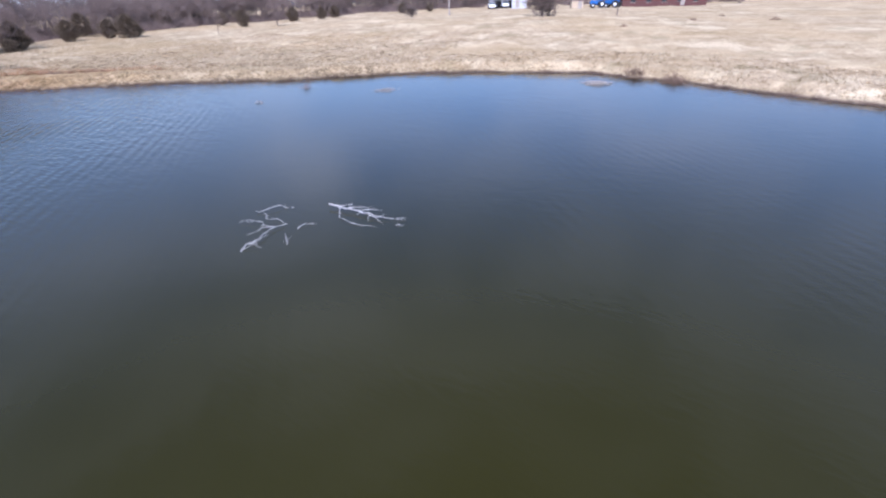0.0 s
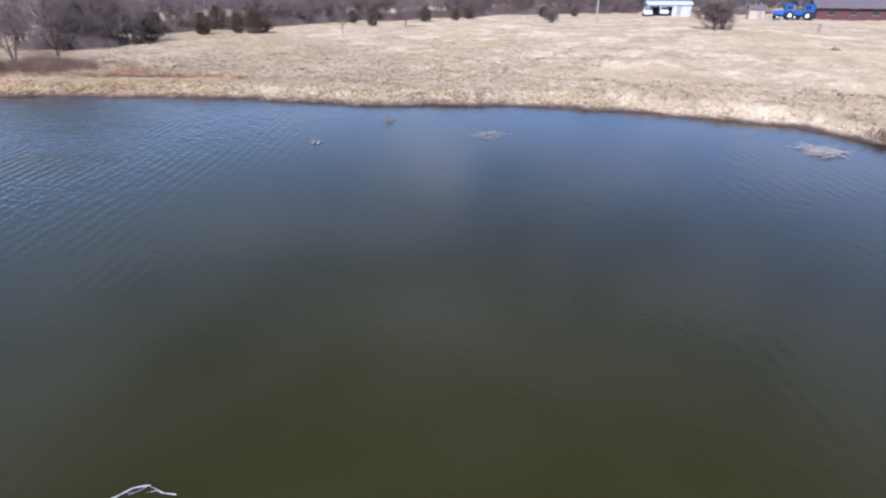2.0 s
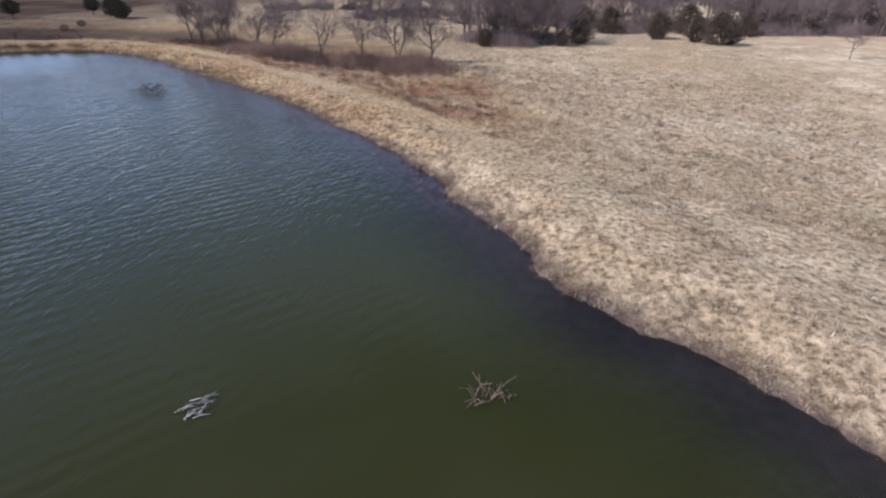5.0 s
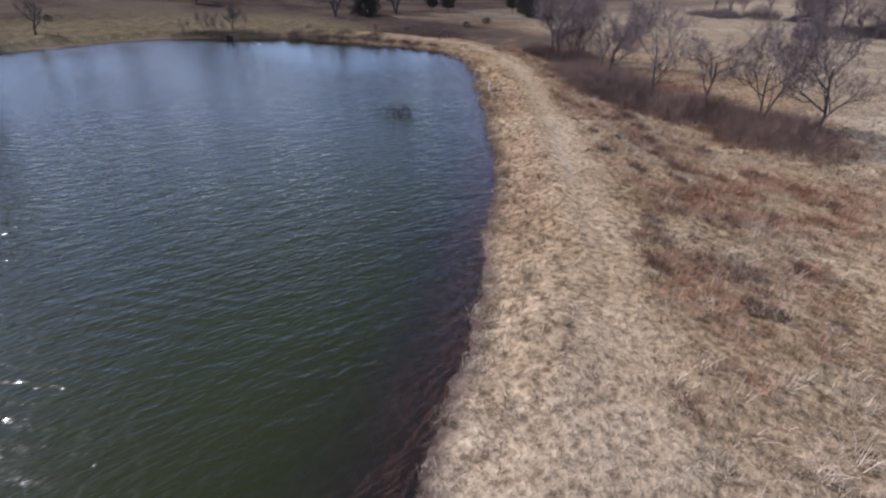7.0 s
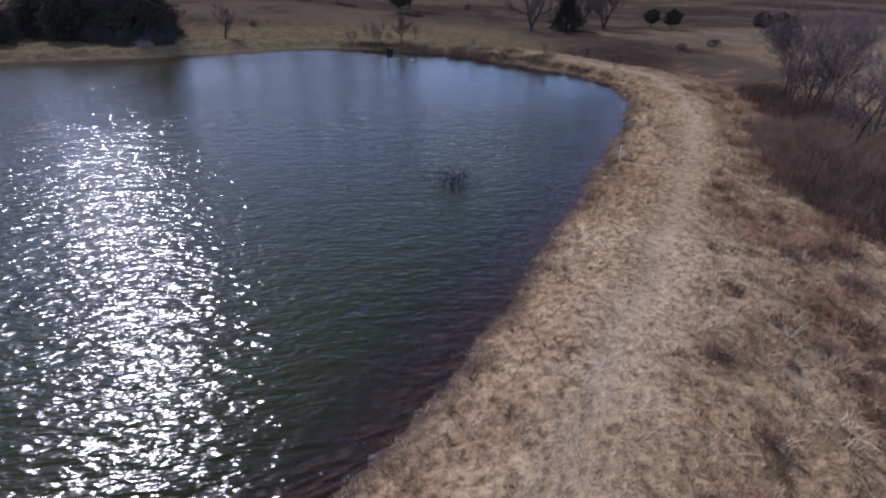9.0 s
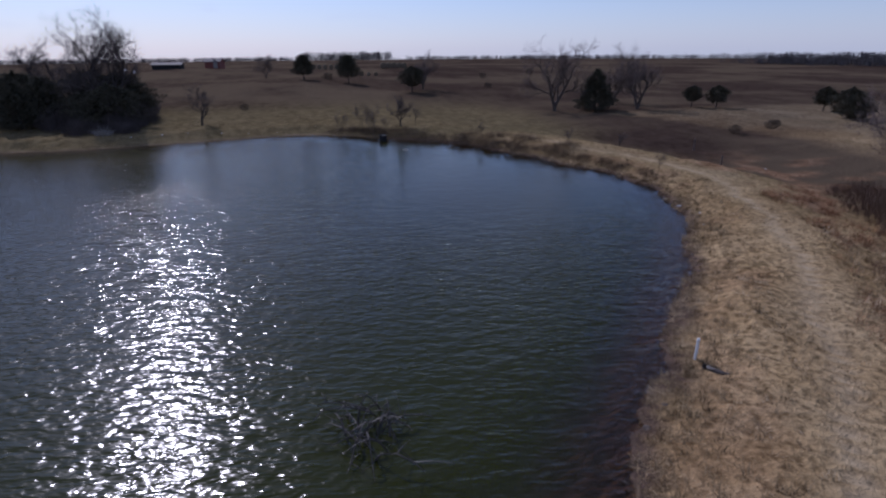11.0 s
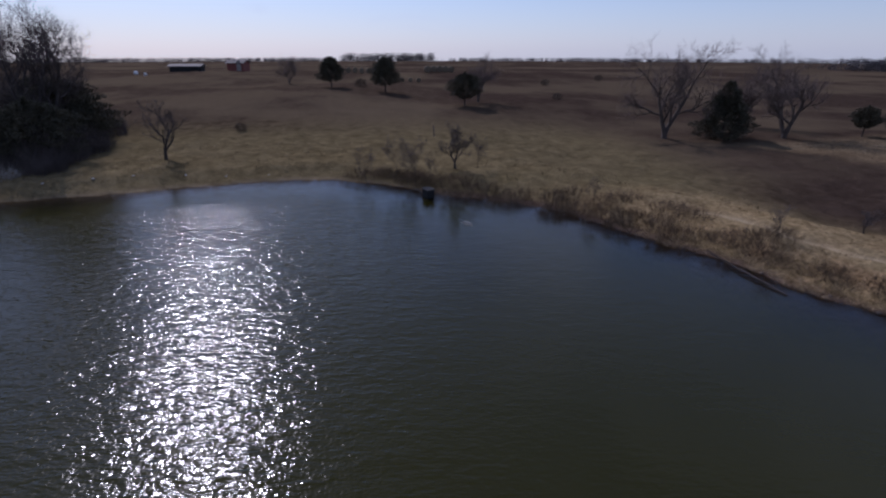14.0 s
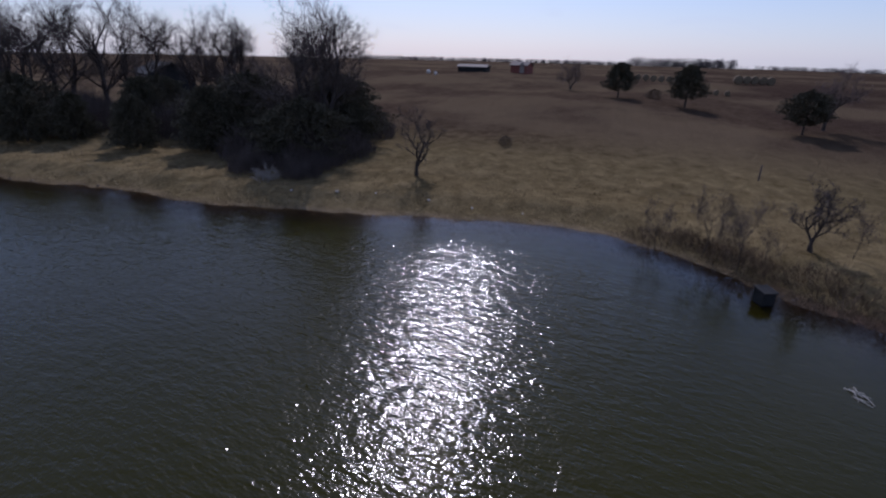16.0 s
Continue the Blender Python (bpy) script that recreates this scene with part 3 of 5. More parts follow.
def again(thing, x, y, turn=0.0, scale=1.0, sink=0.0):
    """A copy of a thing on the ground elsewhere, at another size."""
    c = copy_thing(thing, pose(x, y, gz(x, y) - sink, 0, 0, turn))
    c.scale = thing.scale * scale
    return c


# ---- trees on and round the dam ----
grey = dict(bark=MAT_BARK, twig=MAT_TWIG)
dark = dict(bark=MAT_DARK_BARK, twig=MAT_DARK_TWIG)
dam = dict(bark=MAT_BROWN_BARK, twig=MAT_TWIG)
dam_label = "leafless young tree with thin grey limbs rising from russet brush"
tree_a = put(bare_tree(11, 7.3, 0.075, **dam, bend=0.11, lift=0.13, label=dam_label, levels=5, split=4, group="trees below the dam"), -11.5, 50.1, 20)
tree_b = put(bare_tree(12, 7.6, 0.09, **dam, bend=0.11, lift=0.13, label=dam_label, levels=5, split=4, group="trees below the dam"), -7.5, 49.1, 110)
tree_c = put(bare_tree(13, 7.3, 0.065, **dam, bend=0.11, lift=0.13, label=dam_label, levels=5, split=4, stems=2, group="trees below the dam"), -4.0, 49.6, 200)
tree_d = put(bare_tree(15, 7.1, 0.08, **dam, label=dam_label, levels=5, split=4, bend=0.12, lift=0.12, group="trees below the dam"), -0.7, 48.0, 300)
for x, y, turn, s, t in ((-31.5, 66.5, 40, 1.15, tree_b), (-29, 64, 90, 1.0, tree_c), (-24.5, 60.6, 140, 1.0, tree_a), (-26.5, 62.5, 250, 1.1, tree_c), (-17.5, 54.5, 10, 0.9, tree_d), (-22, 63, 70, 1.0, tree_d), (-21, 59, 170, 1.0, tree_b), (-27, 65.5, 10, 1.0, tree_a)):
    again(t, x, y, turn, s)


# thickets of russet brush along the foot of the dam
thicket = put(brush(31, 6.4, 4.6, 2.6, 900, MAT_BRUSH, "dense russet thicket of bare stems below the dam", lean=0.3), -8.2, 47.4, 30)
thicket_b = put(brush(32, 5.6, 4.2, 2.3, 700, MAT_BRUSH, "dense russet thicket of bare stems below the dam", lean=0.35), -3.6, 46.3, 110)
for x, y, turn, s, t in ((-13.5, 48.5, 60, 1.05, thicket), (-17, 51.8, 20, 1.0, thicket), (-20.5, 55.5, 140, 1.1, thicket_b), (-24, 58.5, 80, 1.1, thicket), (-28, 62, 200, 1.1, thicket), (-0.2, 45.2, 230, 0.8, thicket_b),
                         (-7, 48.5, 200, 1.0, thicket), (-11.5, 47.0, 300, 0.9, thicket_b), (-15.5, 50.2, 300, 0.9, thicket_b), (-2.5, 46.5, 20, 0.9, thicket), (-33, 65.5, 90, 0.9, thicket_b), (-18.5, 53.2, 240, 0.9, thicket),
                         (-5.2, 48.2, 150, 0.9, thicket_b), (-9.5, 49.2, 10, 1.0, thicket), (-13.2, 51.2, 190, 1.0, thicket_b), (-2.0, 48.2, 310, 0.9, thicket), (-16.5, 55.0, 260, 1.0, thicket), (-21.5, 59.0, 30, 1.1, thicket_b), (-25.5, 62.8, 120, 1.1, thicket)):
    again(t, x, y, turn, s)
for x, y, turn, s in ((-14.0, 46.6, 300, 0.6), (-16.4, 48.2, 50, 0.65), (-18.4, 49.9, 140, 0.65), (-21.0, 52.6, 20, 0.7), (-11.6, 46.2, 10, 0.5)):
    again(thicket_b, x, y, turn, s)
small_brush = put(brush(33, 1.3, 1.0, 0.75, 240, MAT_BRUSH, "low russet clump of dead weeds on the dam slope", name="weed_clump", lean=0.5, thick=0.005), 1.9, 28.9, 10)
rng = random.Random(77)
for x, y, s in ((3.0, 31.0, 0.7), (0.2, 32.5, 0.8), (-3.5, 36.5, 1.1), (-2.5, 34.5, 0.7), (-5.0, 38.0, 0.9), (1.0, 35.2, 0.8), (4.6, 28.4, 0.6), (-6.5, 39.5, 1.1), (-8.0, 41.5, 1.2),
                (-9.8, 43.0, 1.2), (5.5, 33.0, 0.7), (-12.0, 45.5, 1.3), (-15.0, 47.8, 1.3), (2.4, 38.5, 0.9), (-1.2, 39.6, 1.0), (-4.2, 41.2, 1.1), (-18.2, 50.6, 1.2), (-22.5, 54.4, 1.3)):
    again(small_brush, x, y, rng.uniform(0, 360), s)

placed = 0
while placed < 34:
    x, y = rng.uniform(-14, 4), rng.uniform(26, 43)
    if 4.8 < float(shore_distance(np.array([x]), np.array([y]))[0]) < 9.5:
        again(small_brush, x, y, rng.uniform(0, 360), rng.uniform(0.35, 0.85))
        placed += 1

# the wood beyond the eastern meadow
wood_label = "tall leafless grey hardwood at the edge of the wood"
wood_a = put(bare_tree(41, 8.5, 0.13, **grey, label=wood_label, levels=4, split=5, trunk=0.4, group="wood"), 6.5, 67.5, 0)
wood_b = put(bare_tree(42, 7.5, 0.11, **grey, label=wood_label, levels=4, trunk=0.34, stems=2, group="wood"), 10.5, 66.0, 80)
wood_c = put(bare_tree(43, 9.5, 0.15, **grey, label=wood_label, levels=4, split=5, trunk=0.38, group="wood"), 13.5, 68.5, 160)
under = put(brush(44, 6.0, 5.0, 2.6, 520, MAT_TWIG, "grey tangle of bare undergrowth at the wood's edge", name="undergrowth", lean=0.32, thick=0.012), 8.0, 66.2, 0)
rng = random.Random(5)
kinds = (wood_a, wood_b, wood_c)


def scatter(count, cx, cy, rx, ry, low, high, turn=0.0, bushes=0.5):
    c, s = math.cos(radians(turn)), math.sin(radians(turn))
    for _ in range(count):
        u, v = rng.uniform(-1, 1) * rx, rng.uniform(-1, 1) * ry
        x, y = cx + u * c - v * s, cy + u * s + v * c
        again(rng.choice(kinds), x, y, rng.uniform(0, 360), rng.uniform(low, high))
        if rng.random() < bushes:
            again(under, x + rng.uniform(-2, 2), y + rng.uniform(-2, 2), rng.uniform(0, 360), rng.uniform(0.7, 1.3))


scatter(26, 118, 78, 30, 5, 0.8, 1.1, -40, 1.0)
scatter(20, 9.5, 71, 6.5, 4.5, 0.75, 1.1, 0, 0.8)
scatter(62, 40, 91, 27, 7, 0.75, 1.1, -14, 1.0)
scatter(62, 80, 84, 26, 8, 0.75, 1.1, -28, 1.0)
scatter(52, 118, 62, 24, 8, 0.8, 1.15, -50, 1.0)
scatter(44, 150, 12, 10, 48, 0.9, 1.3, 0, 0.7)
scatter(12, 44, 112, 30, 9, 0.9, 1.3, -10, 0.6)
scatter(24, -2, 108, 16, 9, 0.8, 1.1, -10, 0.7)
scatter(9, -22, 128, 16, 6, 0.8, 1.1, 0, 0.7)

cedar_label = "dark green eastern red cedar in dry pasture grass"
brown_label = "bronze-green winter red cedar at the wood's edge"
ced_a = put(cedar(51, 3.6, 2.9, brown_label, MAT_CEDAR_BROWN, clear=0.05, kind="round", group="cedars along the wood"), 29.8, 76.5)
ced_b = put(cedar(52, 3.8, 3.5, cedar_label, MAT_CEDAR_BROWN, clear=0.04, kind="egg", group="cedars along the wood"), 33.8, 66.7)
for x, y, s, t in ((36.0, 68.0, 0.8, ced_a), (32.4, 69.5, 0.9, ced_a), (69, 86, 0.8, ced_a), (59, 65, 0.62, ced_a), (77, 67, 0.9, ced_a), (83, 63, 0.75, ced_a), (87, 62, 0.85, ced_a), (25, 84, 1.0, ced_b), (21, 86, 1.1, ced_a),
                   (44, 80, 0.8, ced_b), (62, 74, 0.75, ced_a), (17, 67.5, 0.9, ced_a), (14.5, 65.5, 0.55, ced_a), (5, 64.8, 0.6, ced_a), (98, 49, 0.7, ced_a), (104, 44, 0.6, ced_a), (54, 83, 1.1, ced_a), (36.5, 83, 1.1, ced_b), (72, 78, 0.9, ced_a)):
    again(t, x, y, rng.uniform(0, 360), s)
again(tree_c, 60, 57, 0, 0.75)
again(tree_a, 42.7, 43.3 + 12, 0, 0.55)
meadow_bush = put(bare_tree(55, 4.8, 0.08, MAT_DARK_BARK, MAT_BARK, "broad leafless bush alone in the straw meadow", levels=4, split=6, trunk=0.3, stems=4, name="bare_bush", category="shrub"), 62.5, 3.0)
again(meadow_bush, 64.5, 2.2, 70, 0.75)
again(meadow_bush, 66.5, 29.5, 30, 0.5)
again(small_brush, 12.9, -20.5, 0, 2.0)
again(small_brush, 14.6, -17.5, 50, 1.4)
for x, y, s in ((66, -31, 1.4), (60, -20, 1.0), (48, -12, 0.9), (71, -24, 1.2)):
    again(small_brush, x, y, x * 7, s)

# ---- the far north and west pastures ----
round_label = "small round clipped-looking red cedar on a bare stem"
round_a = put(cedar(61, 2.7, 1.9, round_label, MAT_CEDAR, clear=0.26, kind="round", clumps=1900, group="round cedars"), -70.7, 84.0)
round_b = put(cedar(62, 2.9, 2.3, round_label, MAT_CEDAR, clear=0.22, kind="round", clumps=1900, group="round cedars"), -69.5, 86.9)
again(round_a, -63.0, 97.5, 40, 1.1)
again(round_b, -57.4, 94.4, 0, 1.35, 0.5)
again(round_b, -55.6, 93.4, 70, 1.2, 0.6)
low_a = put(cedar(63, 0.9, 1.3, "low dark juniper bush in tan pasture", MAT_CEDAR_BROWN, clear=0.0, kind="round", clumps=380), -54.4, 80.5)
again(low_a, -53.3, 74.9, 90, 0.9)
again(low_a, -55.7, 82.5, 10, 0.7)
again(low_a, -79.8, 27.1, 10, 0.8)

oak_a = put(bare_tree(71, 9.5, 0.2, MAT_BROWN_BARK, MAT_TWIG, "large leafless forked tree with a brown trunk", levels=5, split=4, trunk=0.36, stems=2, bend=0.14, lift=0.12), -74.7, 65.9, 30)
oak_b = put(bare_tree(72, 8.6, 0.19, MAT_BROWN_BARK, MAT_TWIG, "large leafless spreading tree beside a dark cedar", levels=5, split=4, trunk=0.34, stems=2, bend=0.14, lift=0.12), -71.8, 76.6, 200)
put(cedar(73, 5.2, 4.8, "tall broad dark cedar between two bare trees", MAT_CEDAR, clear=0.03, clumps=4800), -73.2, 71.0)
again(oak_b, -79.5, 77.5, 90, 0.85)
west_label = "dark egg-shaped red cedar on a short trunk in brown pasture"
west_a = put(cedar(74, 4.2, 3.3, west_label, MAT_CEDAR, clear=0.22, kind="egg", clumps=2600, group="cedars on the west pasture"), -109.9, 35.2)
again(west_a, -106.5, 42.6, 80, 1.1)
put(cedar(75, 3.9, 3.3, west_label, MAT_CEDAR, clear=0.24, kind="round", clumps=2600, group="cedars on the west pasture"), -93.5, 51.0)
again(oak_b, -96.5, 53.5, 150, 0.72)
again(low_a, -112.5, 39.5, 0, 1.4)
again(oak_a, -124, 28.3, 10, 0.52)
again(low_a, -103, 67, 60, 1.0)
again(low_a, -128, 75, 60, 1.2)
again(low_a, -140, 92, 60, 1.4)

# west bank: a lone small tree, shore brush, and the dark thicket
put(bare_tree(88, 4.2, 0.11, **dark, label="small dark leafless tree on the grassy bank", levels=5, split=3, trunk=0.36, bend=0.13, lift=0.16), -68.7, 23.8, 60)
reed = put(brush(82, 4.4, 2.4, 1.35, 330, MAT_REED, "brown tangle of bare willow shoots at the water's edge", name="shore_brush", lean=0.42, thick=0.007, fork=4), -60.8, 40.3, 40)
for x, y, s in ((-63.0, 37.6, 0.9), (-57.8, 43.6, 1.0), (-54.2, 46.8, 0.9), (-51.0, 49.1, 0.85), (-48.4, 50.4, 0.7), (-45.4, 51.6, 0.7), (-42.0, 53.2, 0.6), (-38.0, 53.8, 0.55), (-59.6, 42.4, 0.9), (-61.6, 40.2, 0.8), (-62.6, 38.8, 0.7), (-56.4, 45.0, 0.9), (-55.2, 47.6, 0.8), (-52.6, 48.0, 0.9), (-49.8, 50.0, 0.8), (-47.2, 51.6, 0.7), (-53.4, 49.4, 0.8), (-50.6, 51.2, 0.8), (-46.6, 52.8, 0.7), (-43.6, 52.4, 0.6), (-40.2, 53.6, 0.5)):
    again(reed, x, y, rng.uniform(0, 360), s)
sapling_label = "slender leafless sapling among shore brush"
shore_tree = put(bare_tree(83, 3.1, 0.05, **dark, label="broad leafless small tree at the water's edge", levels=5, split=3, trunk=0.34, stems=2, bend=0.13, lift=0.1), -62.5, 42.9)
sapling = put(bare_tree(97, 3.2, 0.028, **dark, label=sapling_label, levels=4, split=4, trunk=0.6, bend=0.08, lift=0.2, group="shore saplings"), -61.6, 38.9)
for x, y, turn, k in ((-60.4, 40.0, 60, 1.0), (-62.3, 37.2, 190, 0.8), (-61.2, 39.6, 10, 0.6), (-62.3, 44.4, 250, 0.7), (-60.8, 40.9, 300, 0.55), (-53.5, 48.3, 120, 0.5), (-46.5, 52.8, 40, 0.5), (-37.5, 54.2, 200, 0.45)):
    again(sapling, x, y, turn, k)
again(shore_tree, -47.1, 57.7, 40, 0.4)
great = put(bare_tree(84, 11.5, 0.17, **dark, label="great dark leafless tree standing over a cedar thicket", levels=5, split=4, trunk=0.36, stems=2, bend=0.11, lift=0.12), -72.8, 15.2, 100)
again(great, -76.5, 12.5, 200, 0.95)
for x, y, turn, k in ((-76.5, -19.5, 300, 1.0), (-79.5, -17.0, 20, 1.1), (-82, -14.5, 60, 1.15), (-84.5, -12.3, 160, 1.05), (-80, -24, 220, 1.0), (-88, -8.6, 10, 0.95), (-90.2, -6.0, 130, 1.0), (-88.5, -5.0, 250, 0.9), (-94, 1.5, 330, 0.8), (-74, -28, 90, 1.0)):
    again(great, x, y, turn, k)
dark_cedar_label = "dense dark cedar in the thicket on the west bank"
bank_cedar = put(cedar(85, 4.3, 5.0, dark_cedar_label, MAT_CEDAR, clear=0.0, kind="round", clumps=4200, group="west bank thicket"), -69.2, 15.8)
for x, y, s in ((-71.0, 13.2, 0.8), (-74, 16.5, 0.75), (-75, 4.0, 0.9), (-76, 15, 1.15), (-71, -12, 1.1), (-68, -16, 1.0), (-80, 4, 1.1), (-80, -6, 1.0), (-86, 9, 1.1)):
    again(bank_cedar, x, y, rng.uniform(0, 360), s)
bank_cone = put(cedar(89, 4.4, 3.6, dark_cedar_label, MAT_CEDAR, clear=0.02, kind="egg", clumps=3400, group="west bank thicket"), -70.2, 7.6)
for x, y, s in ((-68.9, 2.3, 0.82), (-69.6, -4.4, 0.8), (-67.8, -7.0, 0.95), (-71.5, 9.6, 1.05), (-73.5, -1.5, 1.0), (-69, -11, 1.0)):
    again(bank_cone, x, y, rng.uniform(0, 360), s)
dark_under = put(brush(86, 5.0, 4.0, 3.0, 800, MAT_DARK_TWIG, "dark tangled undergrowth in the bank thicket", name="undergrowth", lean=0.3, thick=0.012), -68.2, 16.8)
for x, y, s in ((-66.5, 14.0, 0.7), (-70, 11.5, 1.1), (-72, 17.0, 1.0), (-73, 6.0, 1.0), (-73, 0, 1.1), (-71, -10, 1.0), (-75, 9, 1.2), (-80, 15, 1.2), (-66, 17.5, 0.5), (-71, 16, 1.2), (-74, 13, 1.3), (-76, 6, 1.2), (-73, 2, 1.2), (-72, -6, 1.3), (-71, -13, 1.3), (-76, -10, 1.3), (-78, -1, 1.3), (-82, 5, 1.3), (-84, -4, 1.3), (-79, -16, 1.4), (-73, -18, 1.3), (-84, 11, 1.2), (-90, 2, 1.3)):
    again(dark_under, x, y, rng.uniform(0, 360), s)
tall_brush = put(brush(99, 5.0, 4.4, 5.0, 420, MAT_DARK_TWIG, "tall dense thicket of dark bare stems on the bank", name="tall_brush", fork=6, lean=0.16, thick=0.016), -71.5, 15.0)
for x, y, turn, s in ((-73.5, 12.5, 90, 0.85), (-75, 15.0, 200, 0.8), (-86, -4, 30, 0.55), (-79, -14, 250, 0.55)):
    again(tall_brush, x, y, turn, s)
put(brush(87, 2.6, 1.2, 1.5, 120, MAT_GREY_WOOD, "grey heap of fallen branches on the bank", name="branch_heap", lean=0.8, thick=0.014), -64.9, 16.0, 20)

# distant woods along the horizon, one sheet of trunks and crowns each
def far_woods(seed, points, deep, tall, count, label):
    r = random.Random(seed)
    verts, faces = [], []
    for _ in range(count):
        t = r.random() * (len(points) - 1)
        i = int(t)
        (x0, y0), (x1, y1) = points[i], points[i + 1]
        x, y = x0 + (x1 - x0) * (t - i) + r.uniform(-deep, deep), y0 + (y1 - y0) * (t - i) + r.uniform(-deep, deep)
        g, h = gz(x, y), tall * r.uniform(0.6, 1.1)
        tube(verts, faces, [Vector((x, y, g - 0.5)), Vector((x, y, g + h * 0.6))], [tall * 0.03, tall * 0.015], 3)
        for _k in range(90):
            a, rr, hh = r.uniform(0, 6.28), tall * 0.45 * math.sqrt(r.random()), r.uniform(0.08, 1.0)
            c = Vector((x + math.cos(a) * rr, y + math.sin(a) * rr, g + h * hh))
            s = tall * 0.038 * r.uniform(0.6, 1.4)
            b = len(verts)
            d = Vector((r.gauss(0, 1), r.gauss(0, 1), r.gauss(0, 1))).normalized() * s
            e = d.orthogonal().normalized() * s
            verts += [c - d, c + e, c + d, c - e]
            faces.append((b, b + 1, b + 2, b + 3))
    tagged(new("far_wood", mesh_of("far_wood", verts, faces, MAT_FAR)), label, "wood", kind="stuff")


far_woods(91, ((-205, 235), (-150, 260), (-90, 290), (-20, 300)), 14, 4.6, 520, "dark band of leafless woodland beyond the pasture")
far_woods(92, ((-1000, 250), (-900, 420), (-780, 560), (-560, 800), (-300, 950)), 30, 6, 900, "hazy far woodland along the horizon")
far_woods(93, ((-1000, 60), (-980, 130), (-960, 190)), 20, 13, 130, "grove of trees on the far horizon")
far_woods(94, ((-900, -420), (-1000, -200), (-1020, 40)), 30, 6.5, 700, "hazy far woodland along the horizon")
far_woods(95, ((60, 190), (130, 150), (190, 90), (215, 10), (215, -80)), 18, 10, 420, "grey leafless woodland behind the farm")

# ---- dead wood and small things in and round the water ----


def limb(points, start, end, rng, twigs, material, name, label, reach=0.7, sub=2, category="dead wood", forks=()):
    """A dead limb along a rough line, lying in the water, with forked twigs."""
    verts, faces = [], []
    line = [Vector(p) for p in points]
    fine = []
    for a, b in zip(line, line[1:]):
        for k in range(3):
            q = a.lerp(b, k / 3)
            fine.append(q + Vector((rng.gauss(0, 0.025), rng.gauss(0, 0.025), rng.gauss(0, 0.02))))
    fine.append(line[-1])
    n = len(fine)
    tube(verts, faces, fine, [start + (end - start) * i / (n - 1) for i in range(n)], 7)
    for fork in forks:
        ends = [Vector(p) for p in fork]
        bow = [a.lerp(b, k / 3) + Vector((rng.gauss(0, 0.03), rng.gauss(0, 0.03), rng.gauss(0, 0.015))) for a, b in zip(ends, ends[1:]) for k in range(3)] + [ends[-1]]
        tube(verts, faces, bow, [start * 0.55 - (start * 0.55 - end * 0.7) * i / (len(bow) - 1) for i in range(len(bow))], 5)
        for p, q in list(zip(bow, bow[1:]))[1::2]:
            e = (q - p).normalized() + Vector((rng.gauss(0, 0.8), rng.gauss(0, 0.8), rng.gauss(0, 0.15)))
            tube(verts, faces, [q, q + e.normalized() * reach * rng.uniform(0.15, 0.4)], [end * 0.8, end * 0.4], 4)
    for t in range(twigs):
        i = rng.randint(1, n - 2)
        r0 = (start + (end - start) * i / (n - 1)) * 0.6
        axis = (fine[i + 1] - fine[i]).normalized()
        side = Vector((-axis.y, axis.x, 0)) * rng.choice((-1, 1))
        d = axis * rng.uniform(0.5, 1.1) + side * rng.uniform(0.4, 1.0) + Vector((0, 0, rng.uniform(-0.05, 0.35)))
        L = reach * rng.uniform(0.4, 1.0) * (1.1 - 0.5 * i / n)
        p, pts = fine[i].copy(), [fine[i].copy()]
        for k in range(4):
            d = d + Vector((rng.gauss(0, 0.25), rng.gauss(0, 0.25), rng.gauss(0, 0.18)))
            p = p + d.normalized() * L / 4
            p.z = min(max(p.z, -0.03), 0.35)
            pts.append(p.copy())
        tube(verts, faces, pts, [r0 * (1 - 0.2 * k) for k in range(5)], 5)
        for _k in range(sub):
            j = rng.randint(1, 3)
            e = (pts[j + 1] - pts[j]).normalized() + Vector((rng.gauss(0, 0.7), rng.gauss(0, 0.7), rng.gauss(0, 0.3)))
            q = pts[j] + e.normalized() * L * rng.uniform(0.2, 0.45)
            tube(verts, faces, [pts[j], q], [r0 * 0.5, r0 * 0.2], 4)
    return tagged(new(name, mesh_of(name, verts, faces, material)), label, category)


rng = random.Random(8)
limb(((-17.24, -11.38, 0.12), (-17.3, -12.08, 0.12), (-17.34, -12.82, 0.1), (-17.45, -13.41, 0.06), (-17.18, -14.22, 0.02)), 0.021, 0.005, rng, 10, MAT_BLEACHED, "fallen_branch", "bleached white fallen branch floating in the pond", 0.6, forks=(
    ((-17.3, -11.7, 0.1), (-17.55, -11.95, 0.06), (-17.89, -12.27, 0.04), (-18.11, -13.03, 0.03), (-17.99, -13.55, 0.0)),
    ((-17.32, -12.44, 0.1), (-17.1, -12.8, 0.12), (-16.99, -13.14, 0.1)),
    ((-17.38, -12.94, 0.1), (-17.5, -13.3, 0.06), (-17.75, -13.74, 0.0)),
    ((-17.24, -11.38, 0.12), (-17.06, -11.56, 0.16)),
    ((-17.3, -12.1, 0.1), (-17.0, -12.5, 0.14), (-16.9, -12.75, 0.12))))
